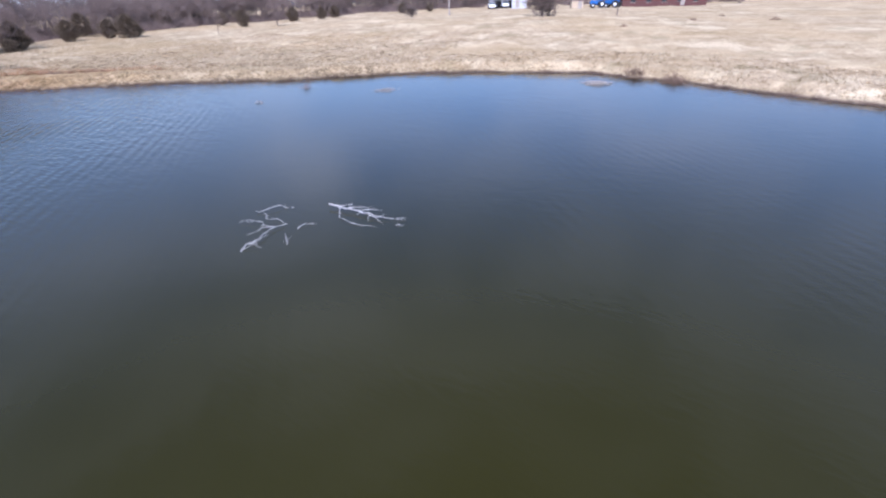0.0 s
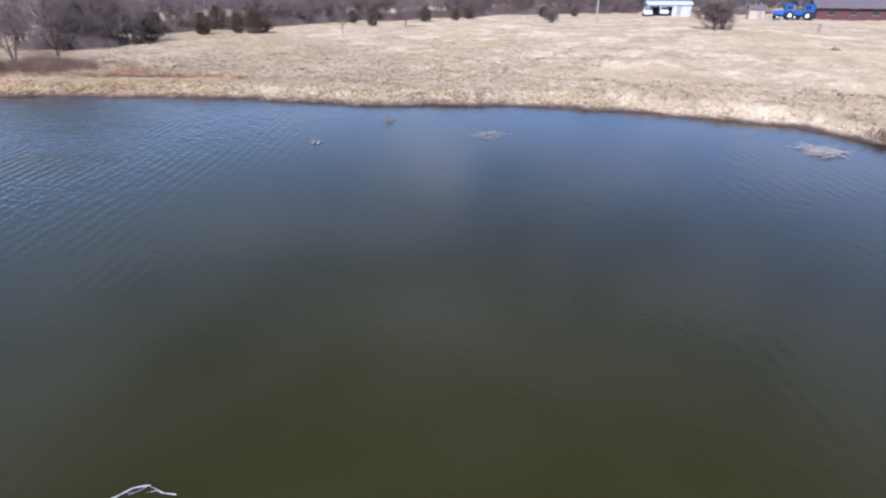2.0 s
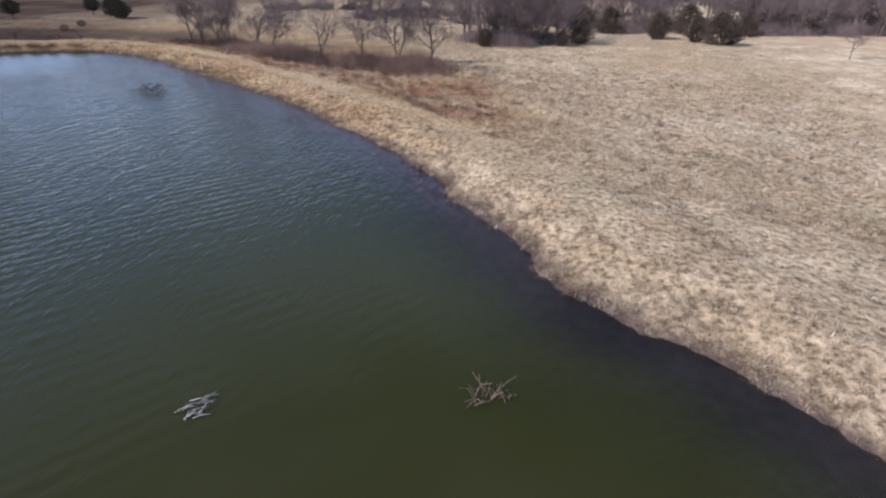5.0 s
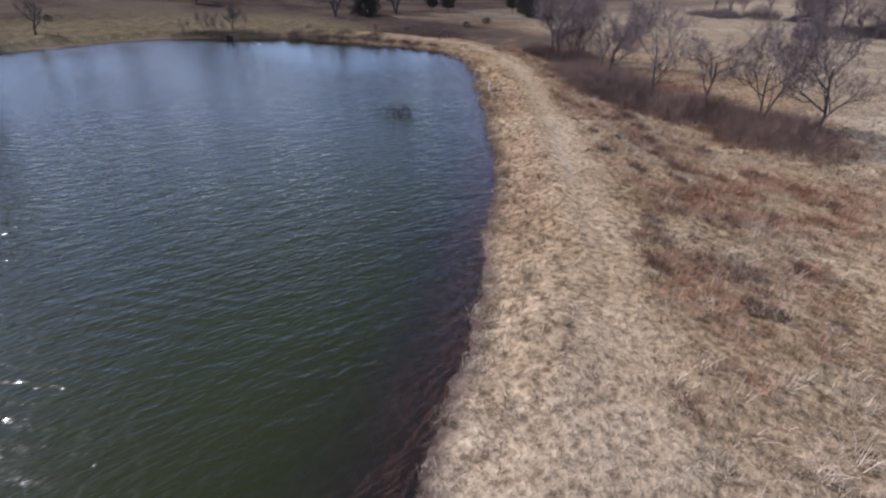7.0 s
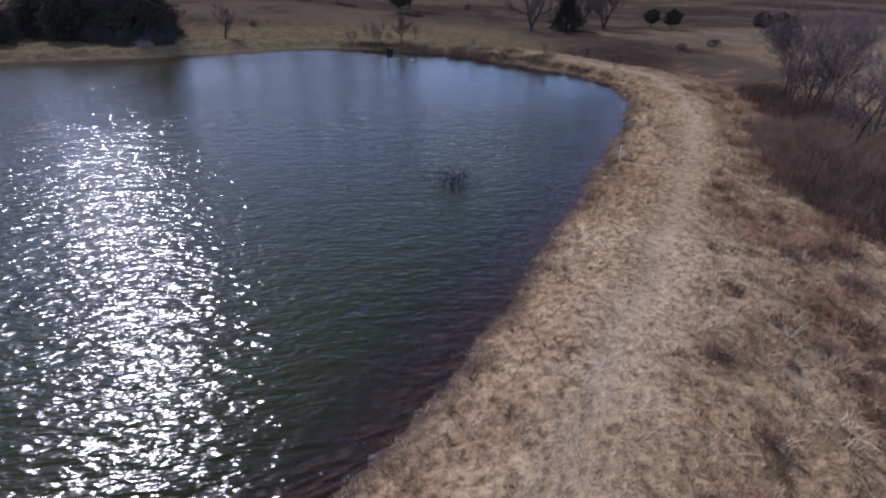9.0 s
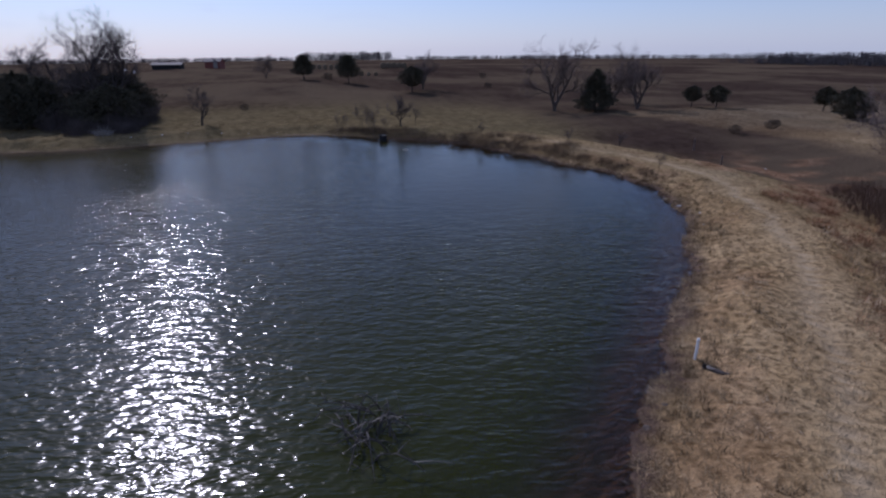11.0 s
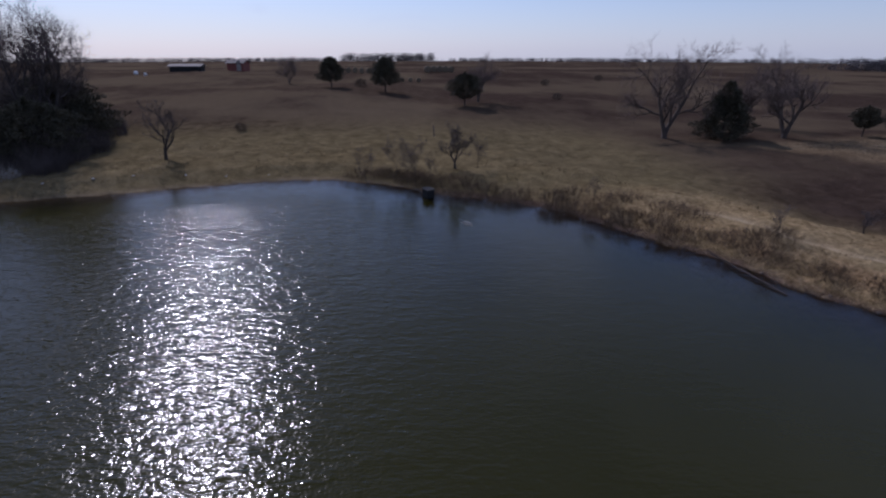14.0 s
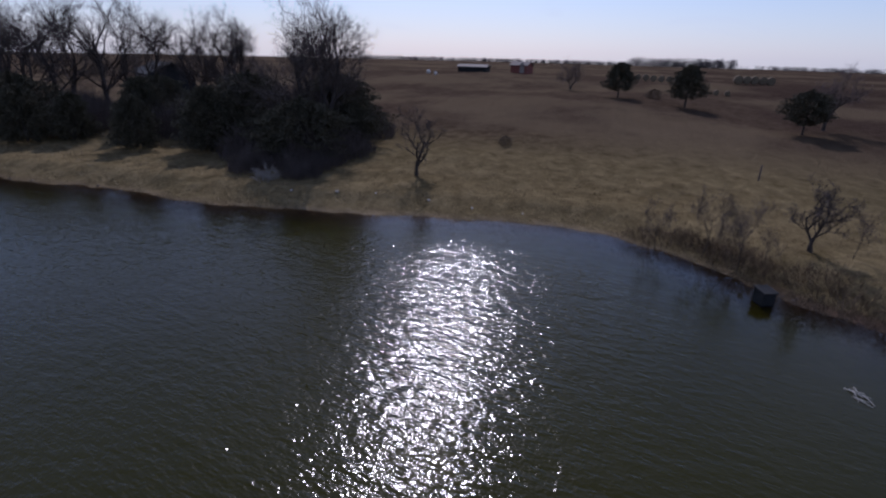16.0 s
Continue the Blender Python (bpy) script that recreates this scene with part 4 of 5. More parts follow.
limb(((-20.97, -10.95, 0.0), (-20.57, -10.81, 0.06), (-20.23, -10.95, 0.1), (-19.53, -10.75, 0.1), (-19.0, -10.91, 0.05)), 0.015, 0.006, rng, 5, MAT_BLEACHED, "fallen_branch", "bleached forked branch breaking the pond surface", 0.5, forks=(
    ((-19.4, -10.75, 0.1), (-19.33, -10.22, 0.14), (-19.24, -9.88, 0.12), (-19.38, -9.39, 0.06)),
    ((-19.4, -10.75, 0.1), (-19.5, -10.47, 0.06), (-19.98, -10.28, 0.0)),
    ((-20.45, -10.85, 0.06), (-20.41, -10.97, 0.04), (-20.63, -11.4, -0.02))))
limb(((-17.68, -10.16, -0.02), (-17.88, -9.74, 0.1), (-18.42, -9.58, 0.1), (-18.53, -9.31, 0.05)), 0.012, 0.006, rng, 3, MAT_BLEACHED, "fallen_branch", "thin curved bleached branch above the water", 0.35, forks=(
    ((-18.42, -9.58, 0.08), (-18.91, -10.09, 0.06), (-18.75, -10.38, 0.06), (-18.86, -10.91, 0.0)),))
limb(((-19.01, -11.37, 0.03), (-18.74, -11.47, 0.06), (-18.53, -11.73, 0.0)), 0.010, 0.005, rng, 1, MAT_BLEACHED, "fallen_branch", "short pale stick poking out of the water", 0.3)
limb(((-20.06, -11.87, 0.0), (-19.84, -11.6, 0.06), (-19.55, -11.37, 0.03)), 0.010, 0.005, rng, 2, MAT_BLEACHED, "fallen_branch", "short pale stick poking out of the water", 0.3)
limb(((-17.62, -14.17, 0.0), (-17.6, -14.25, 0.04), (-17.57, -14.36, 0.0)), 0.011, 0.006, rng, 0, MAT_BLEACHED, "fallen_branch", "tip of a pale twig above the water", 0.2)


def stick_pile(x, y, wide, deep, count, material, label, seed, tall=0.12, thick=0.012, turn=0.0, mode=0.0):
    r = random.Random(seed)
    verts, faces = [], []
    for _ in range(count):
        a = turn + r.gauss(0, 0.45)
        c = Vector((x + r.uniform(-0.5, 0.5) * wide * 0.6, y + r.uniform(-0.5, 0.5) * deep, r.uniform(0.0, tall * 0.5)))
        d = Vector((math.cos(a), math.sin(a), r.gauss(0, 0.12))) * wide * r.uniform(0.15, 0.4)
        m = c + Vector((0, 0, r.uniform(0, tall)))
        tube(verts, faces, [c - d - Vector((0, 0, 0.06)), m, c + d], [thick, thick * 0.9, thick * 0.35], 5)
    return tagged(new("brush_pile", mesh_of("brush_pile", verts, faces, material)), label, "brush pile")


stick_pile(3.0, -1.6, 1.9, 0.8, 24, MAT_GREY_WOOD, "half-sunk pile of weathered sticks near the bank", 5, turn=-0.7, thick=0.007, tall=0.08)
stick_pile(10.3, -15.5, 2.6, 1.3, 46, MAT_GREY_WOOD, "half-sunk heap of tan brushwood near the bank", 6, turn=-1.4)
stick_pile(-3.5, 4.2, 0.9, 0.5, 12, MAT_GREY_WOOD, "small sunken cluster of russet twigs", 7, tall=0.1, turn=0.4)
stick_pile(-52.9, 41.4, 0.9, 0.3, 9, MAT_BLEACHED, "short bleached driftwood sticks on the water", 10, tall=0.06, turn=0.4)


def snag(x, y, seed, wide, tall, arcs, material, label):
    """A drowned shrub: arching stems and fine twigs rising from the water."""
    r = random.Random(seed)
    verts, faces = [], []
    for k in range(arcs):
        a = r.uniform(0, 6.28)
        s = Vector((r.uniform(-0.36, 0.36) * wide, r.uniform(-0.2, 0.2) * wide, -0.1))
        d = Vector((math.cos(a), math.sin(a), 0)) * r.uniform(0.3, 0.95) * wide * 0.6
        h = tall * r.uniform(0.4, 1.0)
        pts = [s, s + d * 0.2 + Vector((0, 0, h * 0.7)), s + d * 0.55 + Vector((0, 0, h)), s + d * 0.9 + Vector((0, 0, h * r.uniform(0.4, 0.9))), s + d * 1.15 + Vector((0, 0, h * r.uniform(-0.1, 0.6)))]
        tube(verts, faces, pts, [0.026, 0.022, 0.017, 0.012, 0.006], 5)
        for _k in range(5):
            i = r.randint(1, 3)
            q = pts[i] + Vector((r.gauss(0, 0.22), r.gauss(0, 0.22), r.gauss(0.0, 0.2)))
            tube(verts, faces, [pts[i], pts[i].lerp(q, 0.5) + Vector((0, 0, 0.04)), q], [0.011, 0.008, 0.004], 4)
    ob = tagged(new("drowned_shrub", mesh_of("drowned_shrub", verts, faces, material)), label, "dead shrub")
    ob.matrix_basis = pose(x, y, 0)
    return ob


snag(-19.6, 33.6, 3, 2.5, 0.66, 17, MAT_WET_WOOD, "dark drowned shrub with arching stems in the pond")
snag(2.1, 4.7, 4, 1.0, 0.10, 12, MAT_BRUSH, "russet drowned brush just breaking the surface")
snag(-47.0, 51.4, 6, 1.6, 0.5, 10, MAT_WET_WOOD, "dark brush trailing into the water from the bank")

white_post = tagged(new("marker_post"), "short white painted marker post at the water's edge", "post")
bm = bmesh.new()
bmesh.ops.create_cone(bm, cap_ends=True, segments=12, radius1=0.045, radius2=0.042, depth=0.9)
bmesh.ops.translate(bm, vec=(0, 0, 0.3), verts=bm.verts)
part("shaft", bm, MAT_WHITE, white_post)
bm = bmesh.new()
bmesh.ops.create_cone(bm, cap_ends=True, segments=12, radius1=0.055, radius2=0.03, depth=0.06)
bmesh.ops.translate(bm, vec=(0, 0, 0.77), verts=bm.verts)
part("cap", bm, MAT_WHITE, white_post)
white_post.scale = (0.8, 0.8, 0.8)
put(white_post, -19.75, 42.1)
log_ob = limb(((0, 0, 0.06), (0.35, 0.1, 0.09), (0.85, 0.28, 0.1)), 0.08, 0.05, random.Random(2), 2, MAT_WET_WOOD, "log", "short dark log lying on the bank", 0.3)
log_ob.matrix_basis = pose(-19.4, 42.0, gz(-19.4, 42.0) + 0.02)
long_log = limb(((0, 0, 0.0), (1.3, 0.5, 0.08), (2.6, 0.8, 0.1), (3.6, 1.3, 0.25)), 0.035, 0.02, random.Random(4), 4, MAT_DARK_BARK, "log", "long grey log lying half in the water", 0.6)
long_log.matrix_basis = pose(-43.0, 50.2, 0.02, 0, 0, 165)

duck_box = tagged(new("nest_box"), "square dark nest box standing in shallow water", "nest box")
part("body", box((0.62, 0.55, 0.6), (0, 0, 0.42), 0.02), MAT_DARK, duck_box)
part("roof", box((0.72, 0.66, 0.05), (0, 0, 0.75), 0.01, (0, 6, 0)), MAT_DARK, duck_box)
part("post", box((0.1, 0.1, 1.0), (0, 0, -0.38), 0.01), MAT_WET_WOOD, duck_box)
duck_box.matrix_basis = pose(-58.0, 40.4, -0.14, 0, 0, 25)
duck_box.scale = (0.85, 0.85, 0.85)


def rock(seed, size, material, name, label):
    r = random.Random(seed)
    bm = bmesh.new()
    bmesh.ops.create_icosphere(bm, subdivisions=2, radius=size)
    for v in bm.verts:
        v.co *= 1 + 0.3 * noise.noise(v.co * 2.2 / size + Vector((seed, 0, 0))) + r.uniform(-0.04, 0.04)
        v.co.z *= 0.6
    me = bpy.data.meshes.new(name)
    bm.to_mesh(me)
    bm.free()
    me.materials.append(material)
    return tagged(new(name, me), label, "rock")


stone = put(rock(1, 0.13, MAT_STONE, "stone", "pale stone on the muddy water's edge"), -32.0, 51.4)
for x, y, s in ((-64.6, 26.0, 0.6), (-64.3, 23.1, 0.5), (-63.9, 21.0, 0.7), (-64.5, 28.4, 0.5), (-63.2, 18.6, 0.6), (-64.7, 31.0, 0.4), (-41.6, 66.9, 0.9), (-30.4, 51.3, 0.5), (-28.9, 50.2, 0.4)):
    again(stone, x, y, x * 31, s)
clod = put(rock(2, 0.10, MAT_MUD_ROCK, "clod", "dark clod of earth fallen from the bank"), 4.8, 8.3)
rng = random.Random(21)
for i in range(len(SHORE)):
    (x0, y0), (x1, y1) = SHORE[i], SHORE[(i + 1) % len(SHORE)]
    if not (-62 < x0 < 8 and y0 > 3):
        continue
    L = math.hypot(x1 - x0, y1 - y0)
    for _ in range(int(L * 0.9)):
        u, off = rng.random(), rng.uniform(-0.35, 0.35)
        x, y = x0 + (x1 - x0) * u + (y1 - y0) / L * off, y0 + (y1 - y0) * u - (x1 - x0) / L * off
        again(clod, x, y, rng.uniform(0, 360), rng.uniform(0.35, 1.1), 0.03)

# ---- fence posts, pole ----
fence_post = tagged(new("fence_post"), "weathered wooden fence post leaning in the pasture", "post", "pasture fence posts")
bm = bmesh.new()
bmesh.ops.create_cone(bm, cap_ends=True, segments=9, radius1=0.085, radius2=0.07, depth=1.6)
bmesh.ops.translate(bm, vec=(0, 0, 0.6), verts=bm.verts)
part("shaft", bm, MAT_BARK, fence_post)
bm = bmesh.new()
bmesh.ops.create_cone(bm, cap_ends=True, segments=9, radius1=0.07, radius2=0.03, depth=0.06)
bmesh.ops.translate(bm, vec=(0.0, 0, 1.43), verts=bm.verts)
part("tip", bm, MAT_BARK, fence_post)
fence_post.scale = (0.7, 0.7, 0.7)
put(fence_post, -48.6, 66.2)
for x, y in ((-42.5, 63.6), (66.3, -8.5), (70.1, -7.9), (-76, 44)):
    again(fence_post, x, y, x * 13, 1.0)
pole = tagged(new("utility_pole"), "pale slightly leaning utility pole in the meadow", "pole")
v = ([], [])
tube(*v, [Vector((0, 0, -0.3)), Vector((0.15, 0.1, 4)), Vector((0.35, 0.2, 9.0))], [0.15, 0.13, 0.1], 9)
part("shaft", v, MAT_GREY_WOOD, pole)
part("crossarm", box((0.12, 2.0, 0.12), (0.33, 0.2, 8.4), 0.01), MAT_GREY_WOOD, pole)
put(pole, 74.6, 25.3)

# ---- farm buildings ----


def gable(length, width, wall, rise, over):
    """The two slopes of a roof, as one closed shell 0.12 m thick."""
    bm = bmesh.new()
    l, w = length / 2 + over, width / 2 + over
    drop = rise * over / (width / 2)
    ring = [(-w, wall - drop), (0, wall + rise), (w, wall - drop), (w, wall - drop + 0.12), (0, wall + rise + 0.14), (-w, wall - drop + 0.12)]
    a = [bm.verts.new((-l, y, z)) for y, z in ring]
    b = [bm.verts.new((l, y, z)) for y, z in ring]
    for i in range(6):
        bm.faces.new((a[i], a[(i + 1) % 6], b[(i + 1) % 6], b[i]))
    for q in ((0, 1, 4, 5), (1, 2, 3, 4)):
        bm.faces.new([a[i] for i in reversed(q)])
        bm.faces.new([b[i] for i in q])
    return bm


def gable_wall(width, wall, rise, thick, x):
    bm = bmesh.new()
    w = width / 2
    ring = [(-w, -0.3), (w, -0.3), (w, wall), (0, wall + rise), (-w, wall)]
    a = [bm.verts.new((x - thick / 2, y, z)) for y, z in ring]
    b = [bm.verts.new((x + thick / 2, y, z)) for y, z in ring]
    bm.faces.new(list(reversed(a)))
    bm.faces.new(b)
    for i in range(5):
        bm.faces.new((a[i], a[(i + 1) % 5], b[(i + 1) % 5], b[i]))
    return bm


def building(name, label, length, width, wall, rise, walls, roof, x, y, turn, bays=0, windows=0, doors=1, over=0.4, category="building"):
    """A gabled building; its front, along -y, has open bays, windows and doors."""
    house = tagged(new(name), label, category)
    t = 0.16
    part("end_wall", gable_wall(width, wall, rise, t, -length / 2 + t / 2), walls, house)
    part("end_wall", gable_wall(width, wall, rise, t, length / 2 - t / 2), walls, house)
    part("back_wall", box((length - 2 * t, t, wall + 0.3), (0, width / 2 - t / 2, wall / 2 - 0.15)), walls, house)
    part("roof", gable(length, width, wall, rise, over), roof, house)
    part("floor", box((length - 2 * t, width - 2 * t, 0.1), (0, 0, -0.02)), MAT_DARK, house)
    f = -width / 2 + t / 2
    if bays:
        solid = length * 0.42
        open_w = (length - solid) / bays
        part("front_wall", box((solid, t, wall + 0.3), (length / 2 - solid / 2 - t, f, wall / 2 - 0.15)), walls, house)
        part("header", box((length - solid, t, 0.45), (-solid / 2, f, wall - 0.225)), walls, house)
        for k in range(1, bays):
            part("post", box((0.2, t, wall - 0.45), (-length / 2 + k * open_w, f, wall / 2 - 0.22)), walls, house)
        part("partition", box((t, width - 2 * t, wall), (length / 2 - solid - t, 0, wall / 2)), MAT_DARK, house)
    else:
        part("front_wall", box((length - 2 * t, t, wall + 0.3), (0, f, wall / 2 - 0.15)), walls, house)
    for k in range(windows):
        wx = -length / 2 + (k + 0.7) * length / (windows + 0.4)
        pane = part("window", box((1.1, 0.06, 1.0), (wx, f - t / 2 - 0.01, wall * 0.58)), MAT_GLASS, house, "dark glass window")
        part("frame", box((1.26, 0.05, 0.08), (wx, f - t / 2 - 0.03, wall * 0.58 + 0.54)), MAT_GREY_WOOD, pane)
        part("sill", box((1.26, 0.09, 0.08), (wx, f - t / 2 - 0.04, wall * 0.58 - 0.54)), MAT_GREY_WOOD, pane)
    for k in range(doors):
        part("door", box((0.95, 0.07, 2.0), (length * (0.22 + 0.1 * k), f - t / 2 - 0.015, 1.0)), MAT_TAN if walls is MAT_WHITE else MAT_GREY_WOOD, house)
    house.matrix_basis = pose(x, y, gz(x, y) + 0.05, 0, 0, turn)
    return house


building("garage", "white metal garage with a pale blue roof and open bays", 9.5, 6.5, 2.3, 0.55, MAT_GARAGE, MAT_ROOF, 121.0, 28.5, -62, bays=2)
building("shed", "small tan wooden shed with a brown roof", 2.8, 2.6, 1.9, 0.7, MAT_TAN, MAT_ROOF_BROWN, 111.5, 7.6, -70, doors=1, over=0.2)
building("farmhouse", "long low red brick farmhouse with a brown roof", 20, 8, 2.2, 1.3, MAT_BRICK, MAT_ROOF_BROWN, 126.5, -10.5, -74, windows=5, over=0.7)
building("barn", "small dark red barn with a metal roof on far pasture", 3.6, 3.4, 1.5, 0.6, MAT_RED_SHED, MAT_ROOF_BROWN, -156.0, 15.5, 75, doors=1, over=0.3)
building("barn", "long low dark shed with a metal roof on far pasture", 6.5, 2.6, 1.0, 0.35, MAT_DARK, MAT_GREY_WOOD, -157.0, 4.8, 82, doors=0, over=0.3)
building("farmhouse", "dark house half hidden behind bare trees", 8.0, 6.0, 2.4, 1.4, MAT_DARK, MAT_DARK, -105.0, -29.5, 60, windows=3)


def car(x, y, turn, paint, label):
    """A parked pickup: body, cab, glass and wheels."""
    c = tagged(new("pickup_truck"), label, "truck", "parked trucks")
    body = part("body", box((4.9, 1.85, 0.65), (0, 0, 0.75), 0.12), paint, c)
    part("headlight", box((0.06, 0.3, 0.16), (2.44, 0.62, 0.85)), MAT_GALV, body)
    part("headlight", box((0.06, 0.3, 0.16), (2.44, -0.62, 0.85)), MAT_GALV, body)
    cab = part("cab", box((1.9, 1.7, 0.7), (0.1, 0, 1.38), 0.2), paint, c)
    part("windscreen", box((0.05, 1.4, 0.45), (1.06, 0, 1.42), 0, (0, -14, 0)), MAT_GLASS, cab)
    part("window", box((1.3, 1.73, 0.38), (0.1, 0, 1.45), 0.05), MAT_GLASS, cab)
    part("bumper", box((0.16, 1.8, 0.2), (2.45, 0, 0.5), 0.04), MAT_GALV, c)
    for wx in (-1.5, 1.55):
        for wy in (-0.82, 0.82):
            w = part("wheel", wheel_mesh(0.37, 0.24, (wx, wy, 0.37)), MAT_TYRE, c)
            part("rim", wheel_mesh(0.2, 0.26, (wx, wy, 0.37)), MAT_GALV, w)
    c.matrix_basis = pose(x, y, gz(x, y) + 0.08, 0, 0, turn)
    return c


car(117.3, 31.8, 205, MAT_WHITE, "white pickup truck parked in an open garage bay")
car(118.9, 28.6, 205, MAT_WHITE, "white pickup truck parked in an open garage bay")


def tractor(x, y, turn, label, s=1.0):
    """A blue farm machine: bonnet, cab, frame and four wheels."""
    c = tagged(new("tractor"), label, "tractor", "blue farm machines")
    part("bonnet", box((1.9, 0.85, 0.85), (0.95, 0, 1.2), 0.12), MAT_BLUE, c)
    cab = part("cab", box((1.4, 1.5, 1.5), (-0.6, 0, 1.95), 0.1), MAT_BLUE, c)
    part("window", box((1.0, 1.53, 0.7), (-0.6, 0, 2.15), 0.05), MAT_GLASS, cab)
    part("roof", box((1.6, 1.7, 0.12), (-0.6, 0, 2.75), 0.05), MAT_BLUE, cab)
    part("frame", box((3.0, 0.5, 0.4), (0.2, 0, 0.72), 0.05), MAT_DARK, c)
    for wx, wy, r in ((-0.8, 0.9, 0.8), (-0.8, -0.9, 0.8), (1.3, 0.75, 0.48), (1.3, -0.75, 0.48)):
        w = part("wheel", wheel_mesh(r, 0.42, (wx, wy, r)), MAT_TYRE, c)
        part("rim", wheel_mesh(r * 0.5, 0.45, (wx, wy, r)), MAT_WHITE, w)
    c.matrix_basis = pose(x, y, gz(x, y), 0, 0, turn)
    c.scale = (s, s, s)
    return c


tractor(111.8, 2.6, 110, "bright blue farm tractor parked beside the shed", 1.0)
tractor(113.0, -0.8, 80, "bright blue farm machine parked beside the shed", 1.05)
stock = tagged(new("stock_tank"), "white plastic tank standing in the west pasture", "tank")
part("shell", wheel_mesh(0.6, 1.2, (0, 0, 0.6)), MAT_WHITE, stock)
part("lid", box((0.4, 0.4, 0.12), (0, 0, 1.22), 0.04), MAT_GALV, stock)
stock.scale = (0.55, 0.55, 0.55)
put(stock, -146, -2.0)
again(stock, -143, 0.6, 40, 0.8)


def hay_bale(x, y, turn, group=""):
    bm = wheel_mesh(0.8, 1.35, (0, 0, 0.76))
    for v in bm.verts:
        v.co += Vector((noise.noise(v.co * 2), noise.noise(v.co * 2 + Vector((5, 0, 0))), noise.noise(v.co * 2 + Vector((0, 7, 0))))) * 0.06
    me = bpy.data.meshes.new("hay_bale")
    bm.to_mesh(me)
    bm.free()
    me.materials.append(MAT_HAY)
    return tagged(put(new("hay_bale", me), x, y, turn), "old brown round hay bale in a row on the pasture", "hay bale", group)


bale = hay_bale(-155.7, 57.0, 90, "rows of hay bales")
for k in range(4):
    again(bale, -155.7 - 0.1 * k, 58.4 + 1.4 * k, 90, 0.95)
for k in range(9):
    again(bale, -157.5, 36.0 + 1.5 * k, 90, 0.8)
for k in range(4):
    again(bale, -131 + 0.3 * k, 46.5 + 1.5 * k, 90, 0.5)

# ---- standing dry grass, past counting ----


def grass(name, label, count, region, low, high, width, material, seed, lean=0.9, clump=5, bounds=(-62, 40, 2, 66), spread=0.07, comb=0.8, gaps=0.5, spill=0.0, brown=1.0):
    """Bunches of bent blades where region(x, y, d, random) is true; each bunch is combed one way and has one tone."""
    r = np.random.RandomState(seed)
    x0, x1, y0, y1 = bounds
    x, y = r.uniform(x0, x1, count), r.uniform(y0, y1, count)
    z, d = heights(x, y)
    thick = 0.55 * lumps(x, y, 0.75, seed) + 0.45 * lumps(x, y, 2.1, seed + 3)
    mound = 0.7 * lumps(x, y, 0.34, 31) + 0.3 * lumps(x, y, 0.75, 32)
    keep = region(x, y, d, r) & (r.random_sample(count) < 1 - gaps + gaps * smooth(0.3, 0.6, 0.5 * thick + 0.5 * mound))
    x, y, z, d, thick, mound = (q[keep] for q in (x, y, z, d, thick, mound))
    k = len(x)
    comb_way = 2 * np.pi * (lumps(x, y, 1.7, seed + 5) * 1.6 + r.normal(0, 0.16, k))
    # Besides chance tones, the mound term colours dips darker, as shade between mounds.
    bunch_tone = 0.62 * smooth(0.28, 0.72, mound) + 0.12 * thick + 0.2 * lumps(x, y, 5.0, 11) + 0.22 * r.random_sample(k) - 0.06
    tall = 0.7 + 0.6 * thick
    warm = browned(x, y, d) * brown
    x, y, z, comb_way, bunch_tone, tall, warm = (np.repeat(q, clump) for q in (x, y, z, comb_way, bunch_tone, tall, warm))
    m = len(x)
    ox, oy = r.normal(0, spread, m), r.normal(0, spread, m)
    x, y = x + ox, y + oy
    h = r.uniform(low, high, m) * tall
    a = comb_way + r.normal(0, 0.35 + 2.0 * (1 - comb), m)
    a = np.where(r.random_sample(m) < spill, np.arctan2(oy, ox) + r.normal(0, 0.5, m), a)
    tilt = np.abs(r.normal(lean * 0.75, lean * 0.45, m))
    dx, dy = np.cos(a) * np.sin(tilt), np.sin(a) * np.sin(tilt)
    dz = np.maximum(np.cos(np.minimum(tilt, 1.45)), 0.12)
    w = width * r.uniform(0.6, 1.3, m)
    b = a + np.pi / 2 + r.normal(0, 0.5, m)
    root = np.stack([x, y, z - 0.03], -1)
    way = np.stack([dx, dy, dz], -1) * h[:, None]
    side = np.stack([np.cos(b) * w, np.sin(b) * w, np.zeros(m)], -1)
    bow = np.stack([dx, dy, -0.25 * np.ones(m)], -1) * (h * 0.35)[:, None]
    mid = root + way * 0.6
    verts = np.stack([root - side * 0.5, root + side * 0.5, mid + side * 0.35, root + way + bow, mid - side * 0.35], 1).reshape(-1, 3)
    i = np.arange(m)[:, None] * 5
    loops = np.concatenate([(i + np.array([[0, 1, 2, 4]])).ravel(), (i + np.array([[4, 2, 3]])).ravel()])
    me = bpy.data.meshes.new(name)
    me.vertices.add(len(verts))
    me.vertices.foreach_set("co", verts.astype(np.float32).ravel())
    me.loops.add(len(loops))
    me.loops.foreach_set("vertex_index", loops.astype(np.int32))
    me.polygons.add(2 * m)
    me.polygons.foreach_set("loop_start", np.concatenate([np.arange(m) * 4, 4 * m + np.arange(m) * 3]).astype(np.int32))
    me.polygons.foreach_set("loop_total", np.concatenate([np.full(m, 4), np.full(m, 3)]).astype(np.int32))
    me.materials.append(material)
    me.update(calc_edges=True)
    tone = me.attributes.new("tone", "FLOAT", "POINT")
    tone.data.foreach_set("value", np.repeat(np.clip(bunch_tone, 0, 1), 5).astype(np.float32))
    hue = me.attributes.new("warm", "FLOAT", "POINT")
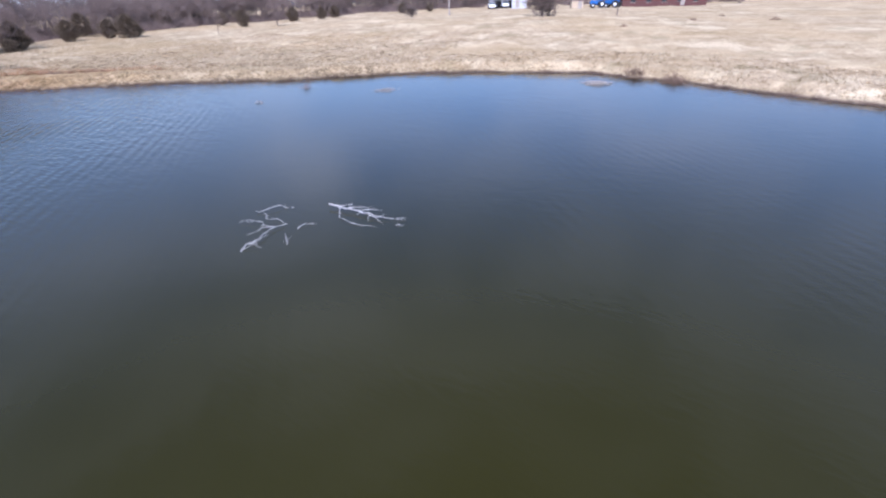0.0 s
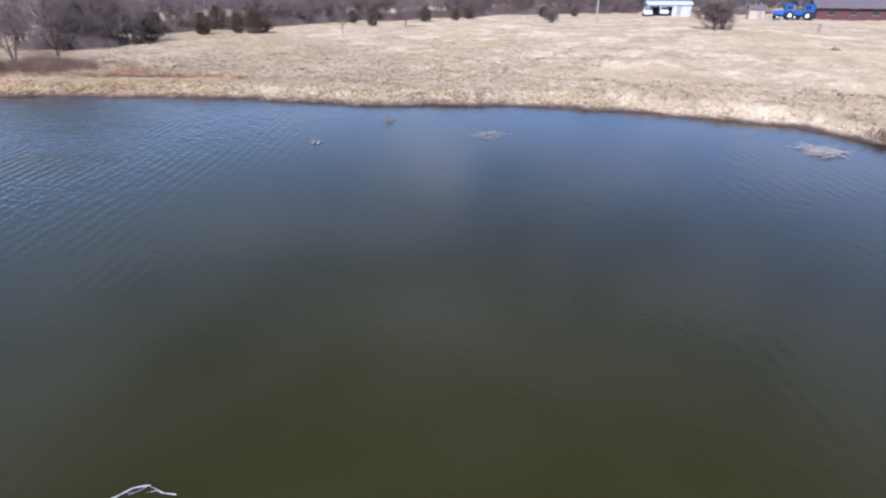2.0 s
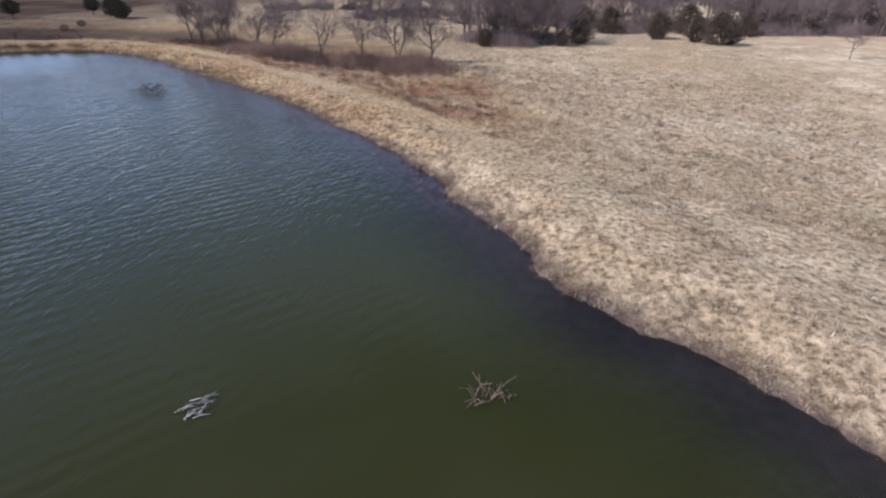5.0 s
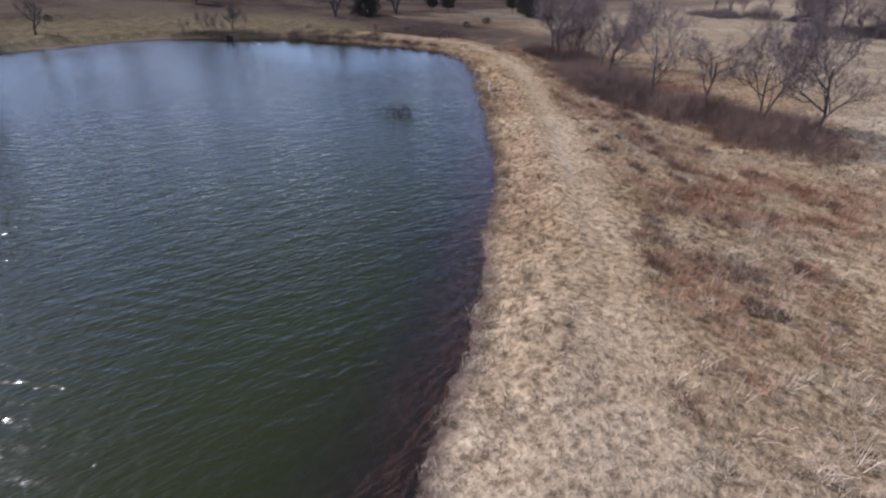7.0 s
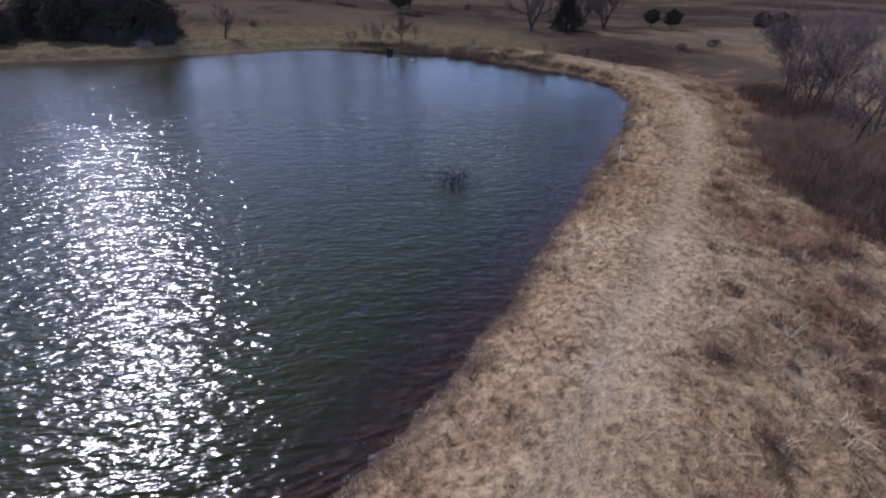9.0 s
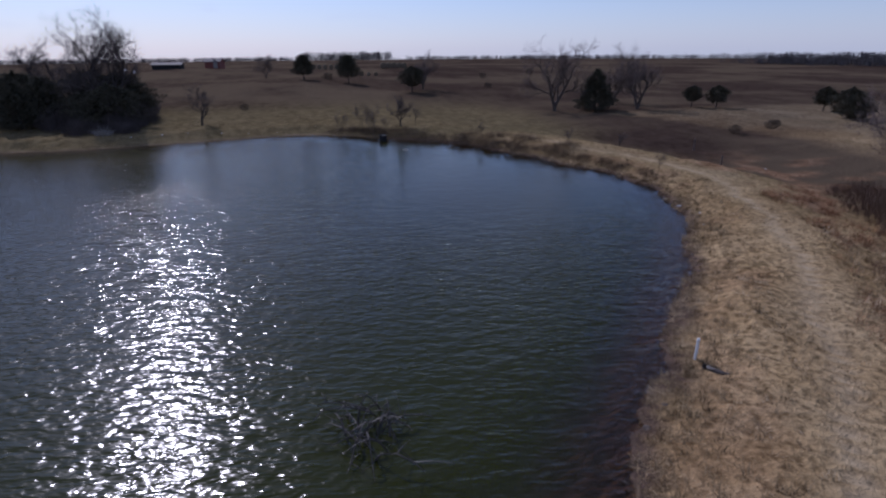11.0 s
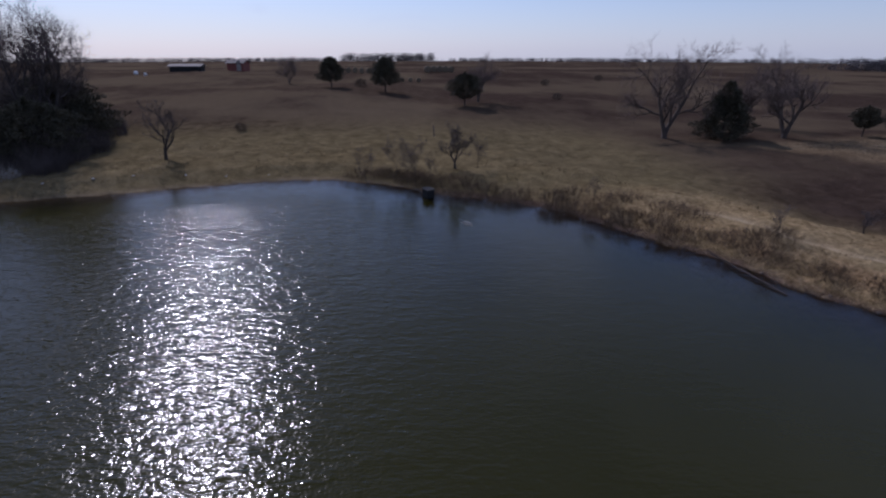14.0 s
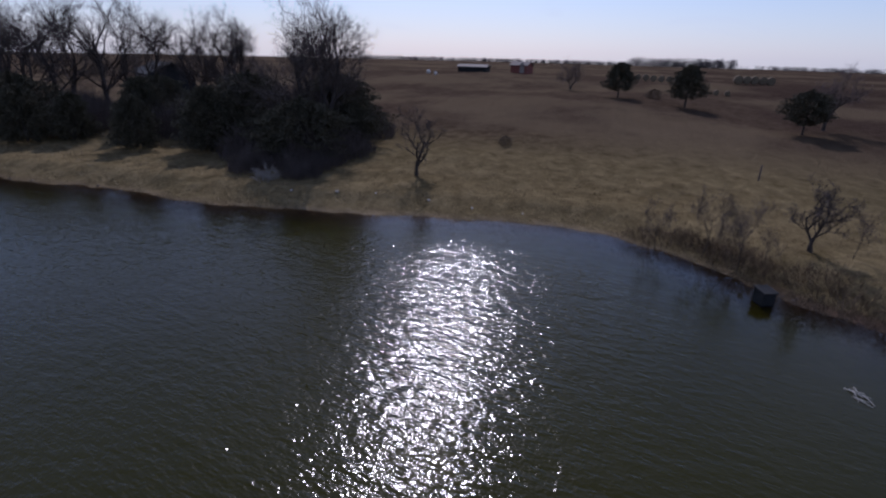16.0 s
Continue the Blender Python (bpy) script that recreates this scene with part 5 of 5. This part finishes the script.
    hue.data.foreach_set("value", np.repeat(np.clip(warm, 0, 1), 5).astype(np.float32))
    return tagged(new(name, me), label, "grass", kind="stuff")


def rut(x, d):
    return np.abs(d - 3.5 - 0.12 * np.sin(x * 0.23))


def russet(x, y):
    return smooth(0.47, 0.66, 0.6 * lumps(x, y, 2.4, 5) + 0.4 * lumps(x, y, 1.0, 6))


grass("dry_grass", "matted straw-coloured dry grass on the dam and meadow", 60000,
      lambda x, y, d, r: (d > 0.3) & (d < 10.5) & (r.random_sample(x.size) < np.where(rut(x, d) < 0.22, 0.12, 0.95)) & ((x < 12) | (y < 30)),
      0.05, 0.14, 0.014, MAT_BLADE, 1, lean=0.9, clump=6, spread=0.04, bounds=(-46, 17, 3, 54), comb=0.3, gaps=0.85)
grass("dry_grass", "thin straw-coloured dry grass on the wide meadow", 60000,
      lambda x, y, d, r: (d > 8) & (y > 4), 0.08, 0.22, 0.015, MAT_BLADE, 2, lean=0.95, clump=6, spread=0.07, bounds=(-6, 42, 4, 46), comb=0.3, gaps=0.7)
grass("russet_grass", "russet bunches of bluestem grass behind the dam", 15000,
      lambda x, y, d, r: (d > 4.6) & (d < 20) & (r.random_sample(x.size) < (0.15 + russet(x, y)) * (1 - smooth(1, 6, x))), 0.2, 0.5, 0.012, MAT_RUST_BLADE, 3, lean=0.85, clump=30, spread=0.13, bounds=(-36, 10, 18, 60), comb=0.4, gaps=0.2, spill=0.6)
grass("dry_grass", "tall dry grass along the far pond banks", 26000,
      lambda x, y, d, r: (d > 0.2) & (d < 10) & (x < -50), 0.10, 0.30, 0.022, MAT_TAN_BLADE, 4, lean=1.0, bounds=(-80, 30, -36, 58))
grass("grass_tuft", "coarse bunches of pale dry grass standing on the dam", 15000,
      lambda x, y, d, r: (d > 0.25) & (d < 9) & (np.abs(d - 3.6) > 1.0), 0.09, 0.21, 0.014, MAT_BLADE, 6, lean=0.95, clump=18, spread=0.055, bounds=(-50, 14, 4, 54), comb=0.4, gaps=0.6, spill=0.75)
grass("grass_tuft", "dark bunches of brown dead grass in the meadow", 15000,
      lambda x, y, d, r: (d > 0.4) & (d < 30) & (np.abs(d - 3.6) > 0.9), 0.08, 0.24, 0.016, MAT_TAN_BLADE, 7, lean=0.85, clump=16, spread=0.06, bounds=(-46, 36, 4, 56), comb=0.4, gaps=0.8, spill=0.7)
grass("grass_tuft", "ragged brown grass hanging over the water's edge", 130000,
      lambda x, y, d, r: (d > 0.0) & (d < 0.6), 0.08, 0.22, 0.012, MAT_BLADE, 8, lean=0.95, clump=14, bounds=(-50, 16, 2, 54), comb=0.5, gaps=0.7, spill=0.5)
grass("grass_tuft", "dark dead grass and roots along the muddy bank", 45000,
      lambda x, y, d, r: (d > 0.05) & (d < 1.6), 0.10, 0.3, 0.012, MAT_TAN_BLADE, 12, lean=0.9, clump=16, bounds=(-56, 16, 2, 54), comb=0.4, gaps=0.9, spill=0.5)
grass("dry_grass", "pale dry grass standing on the eastern pond bank", 24000,
      lambda x, y, d, r: (d > 0.2) & (d < 12), 0.10, 0.30, 0.022, MAT_BLADE, 9, lean=0.95, bounds=(2, 34, -34, 6))
grass("grass_tuft", "bright straw bunches of bent grass below the dam", 4000,
      lambda x, y, d, r: (d > 4.8) & (d < 22) & (r.random_sample(x.size) > 0.7 * russet(x, y)), 0.24, 0.55, 0.016, MAT_BLADE, 10, lean=1.05, clump=20, spread=0.10, bounds=(-28, 14, 14, 54), comb=0.7, gaps=0.8, spill=0.4, brown=0.6)
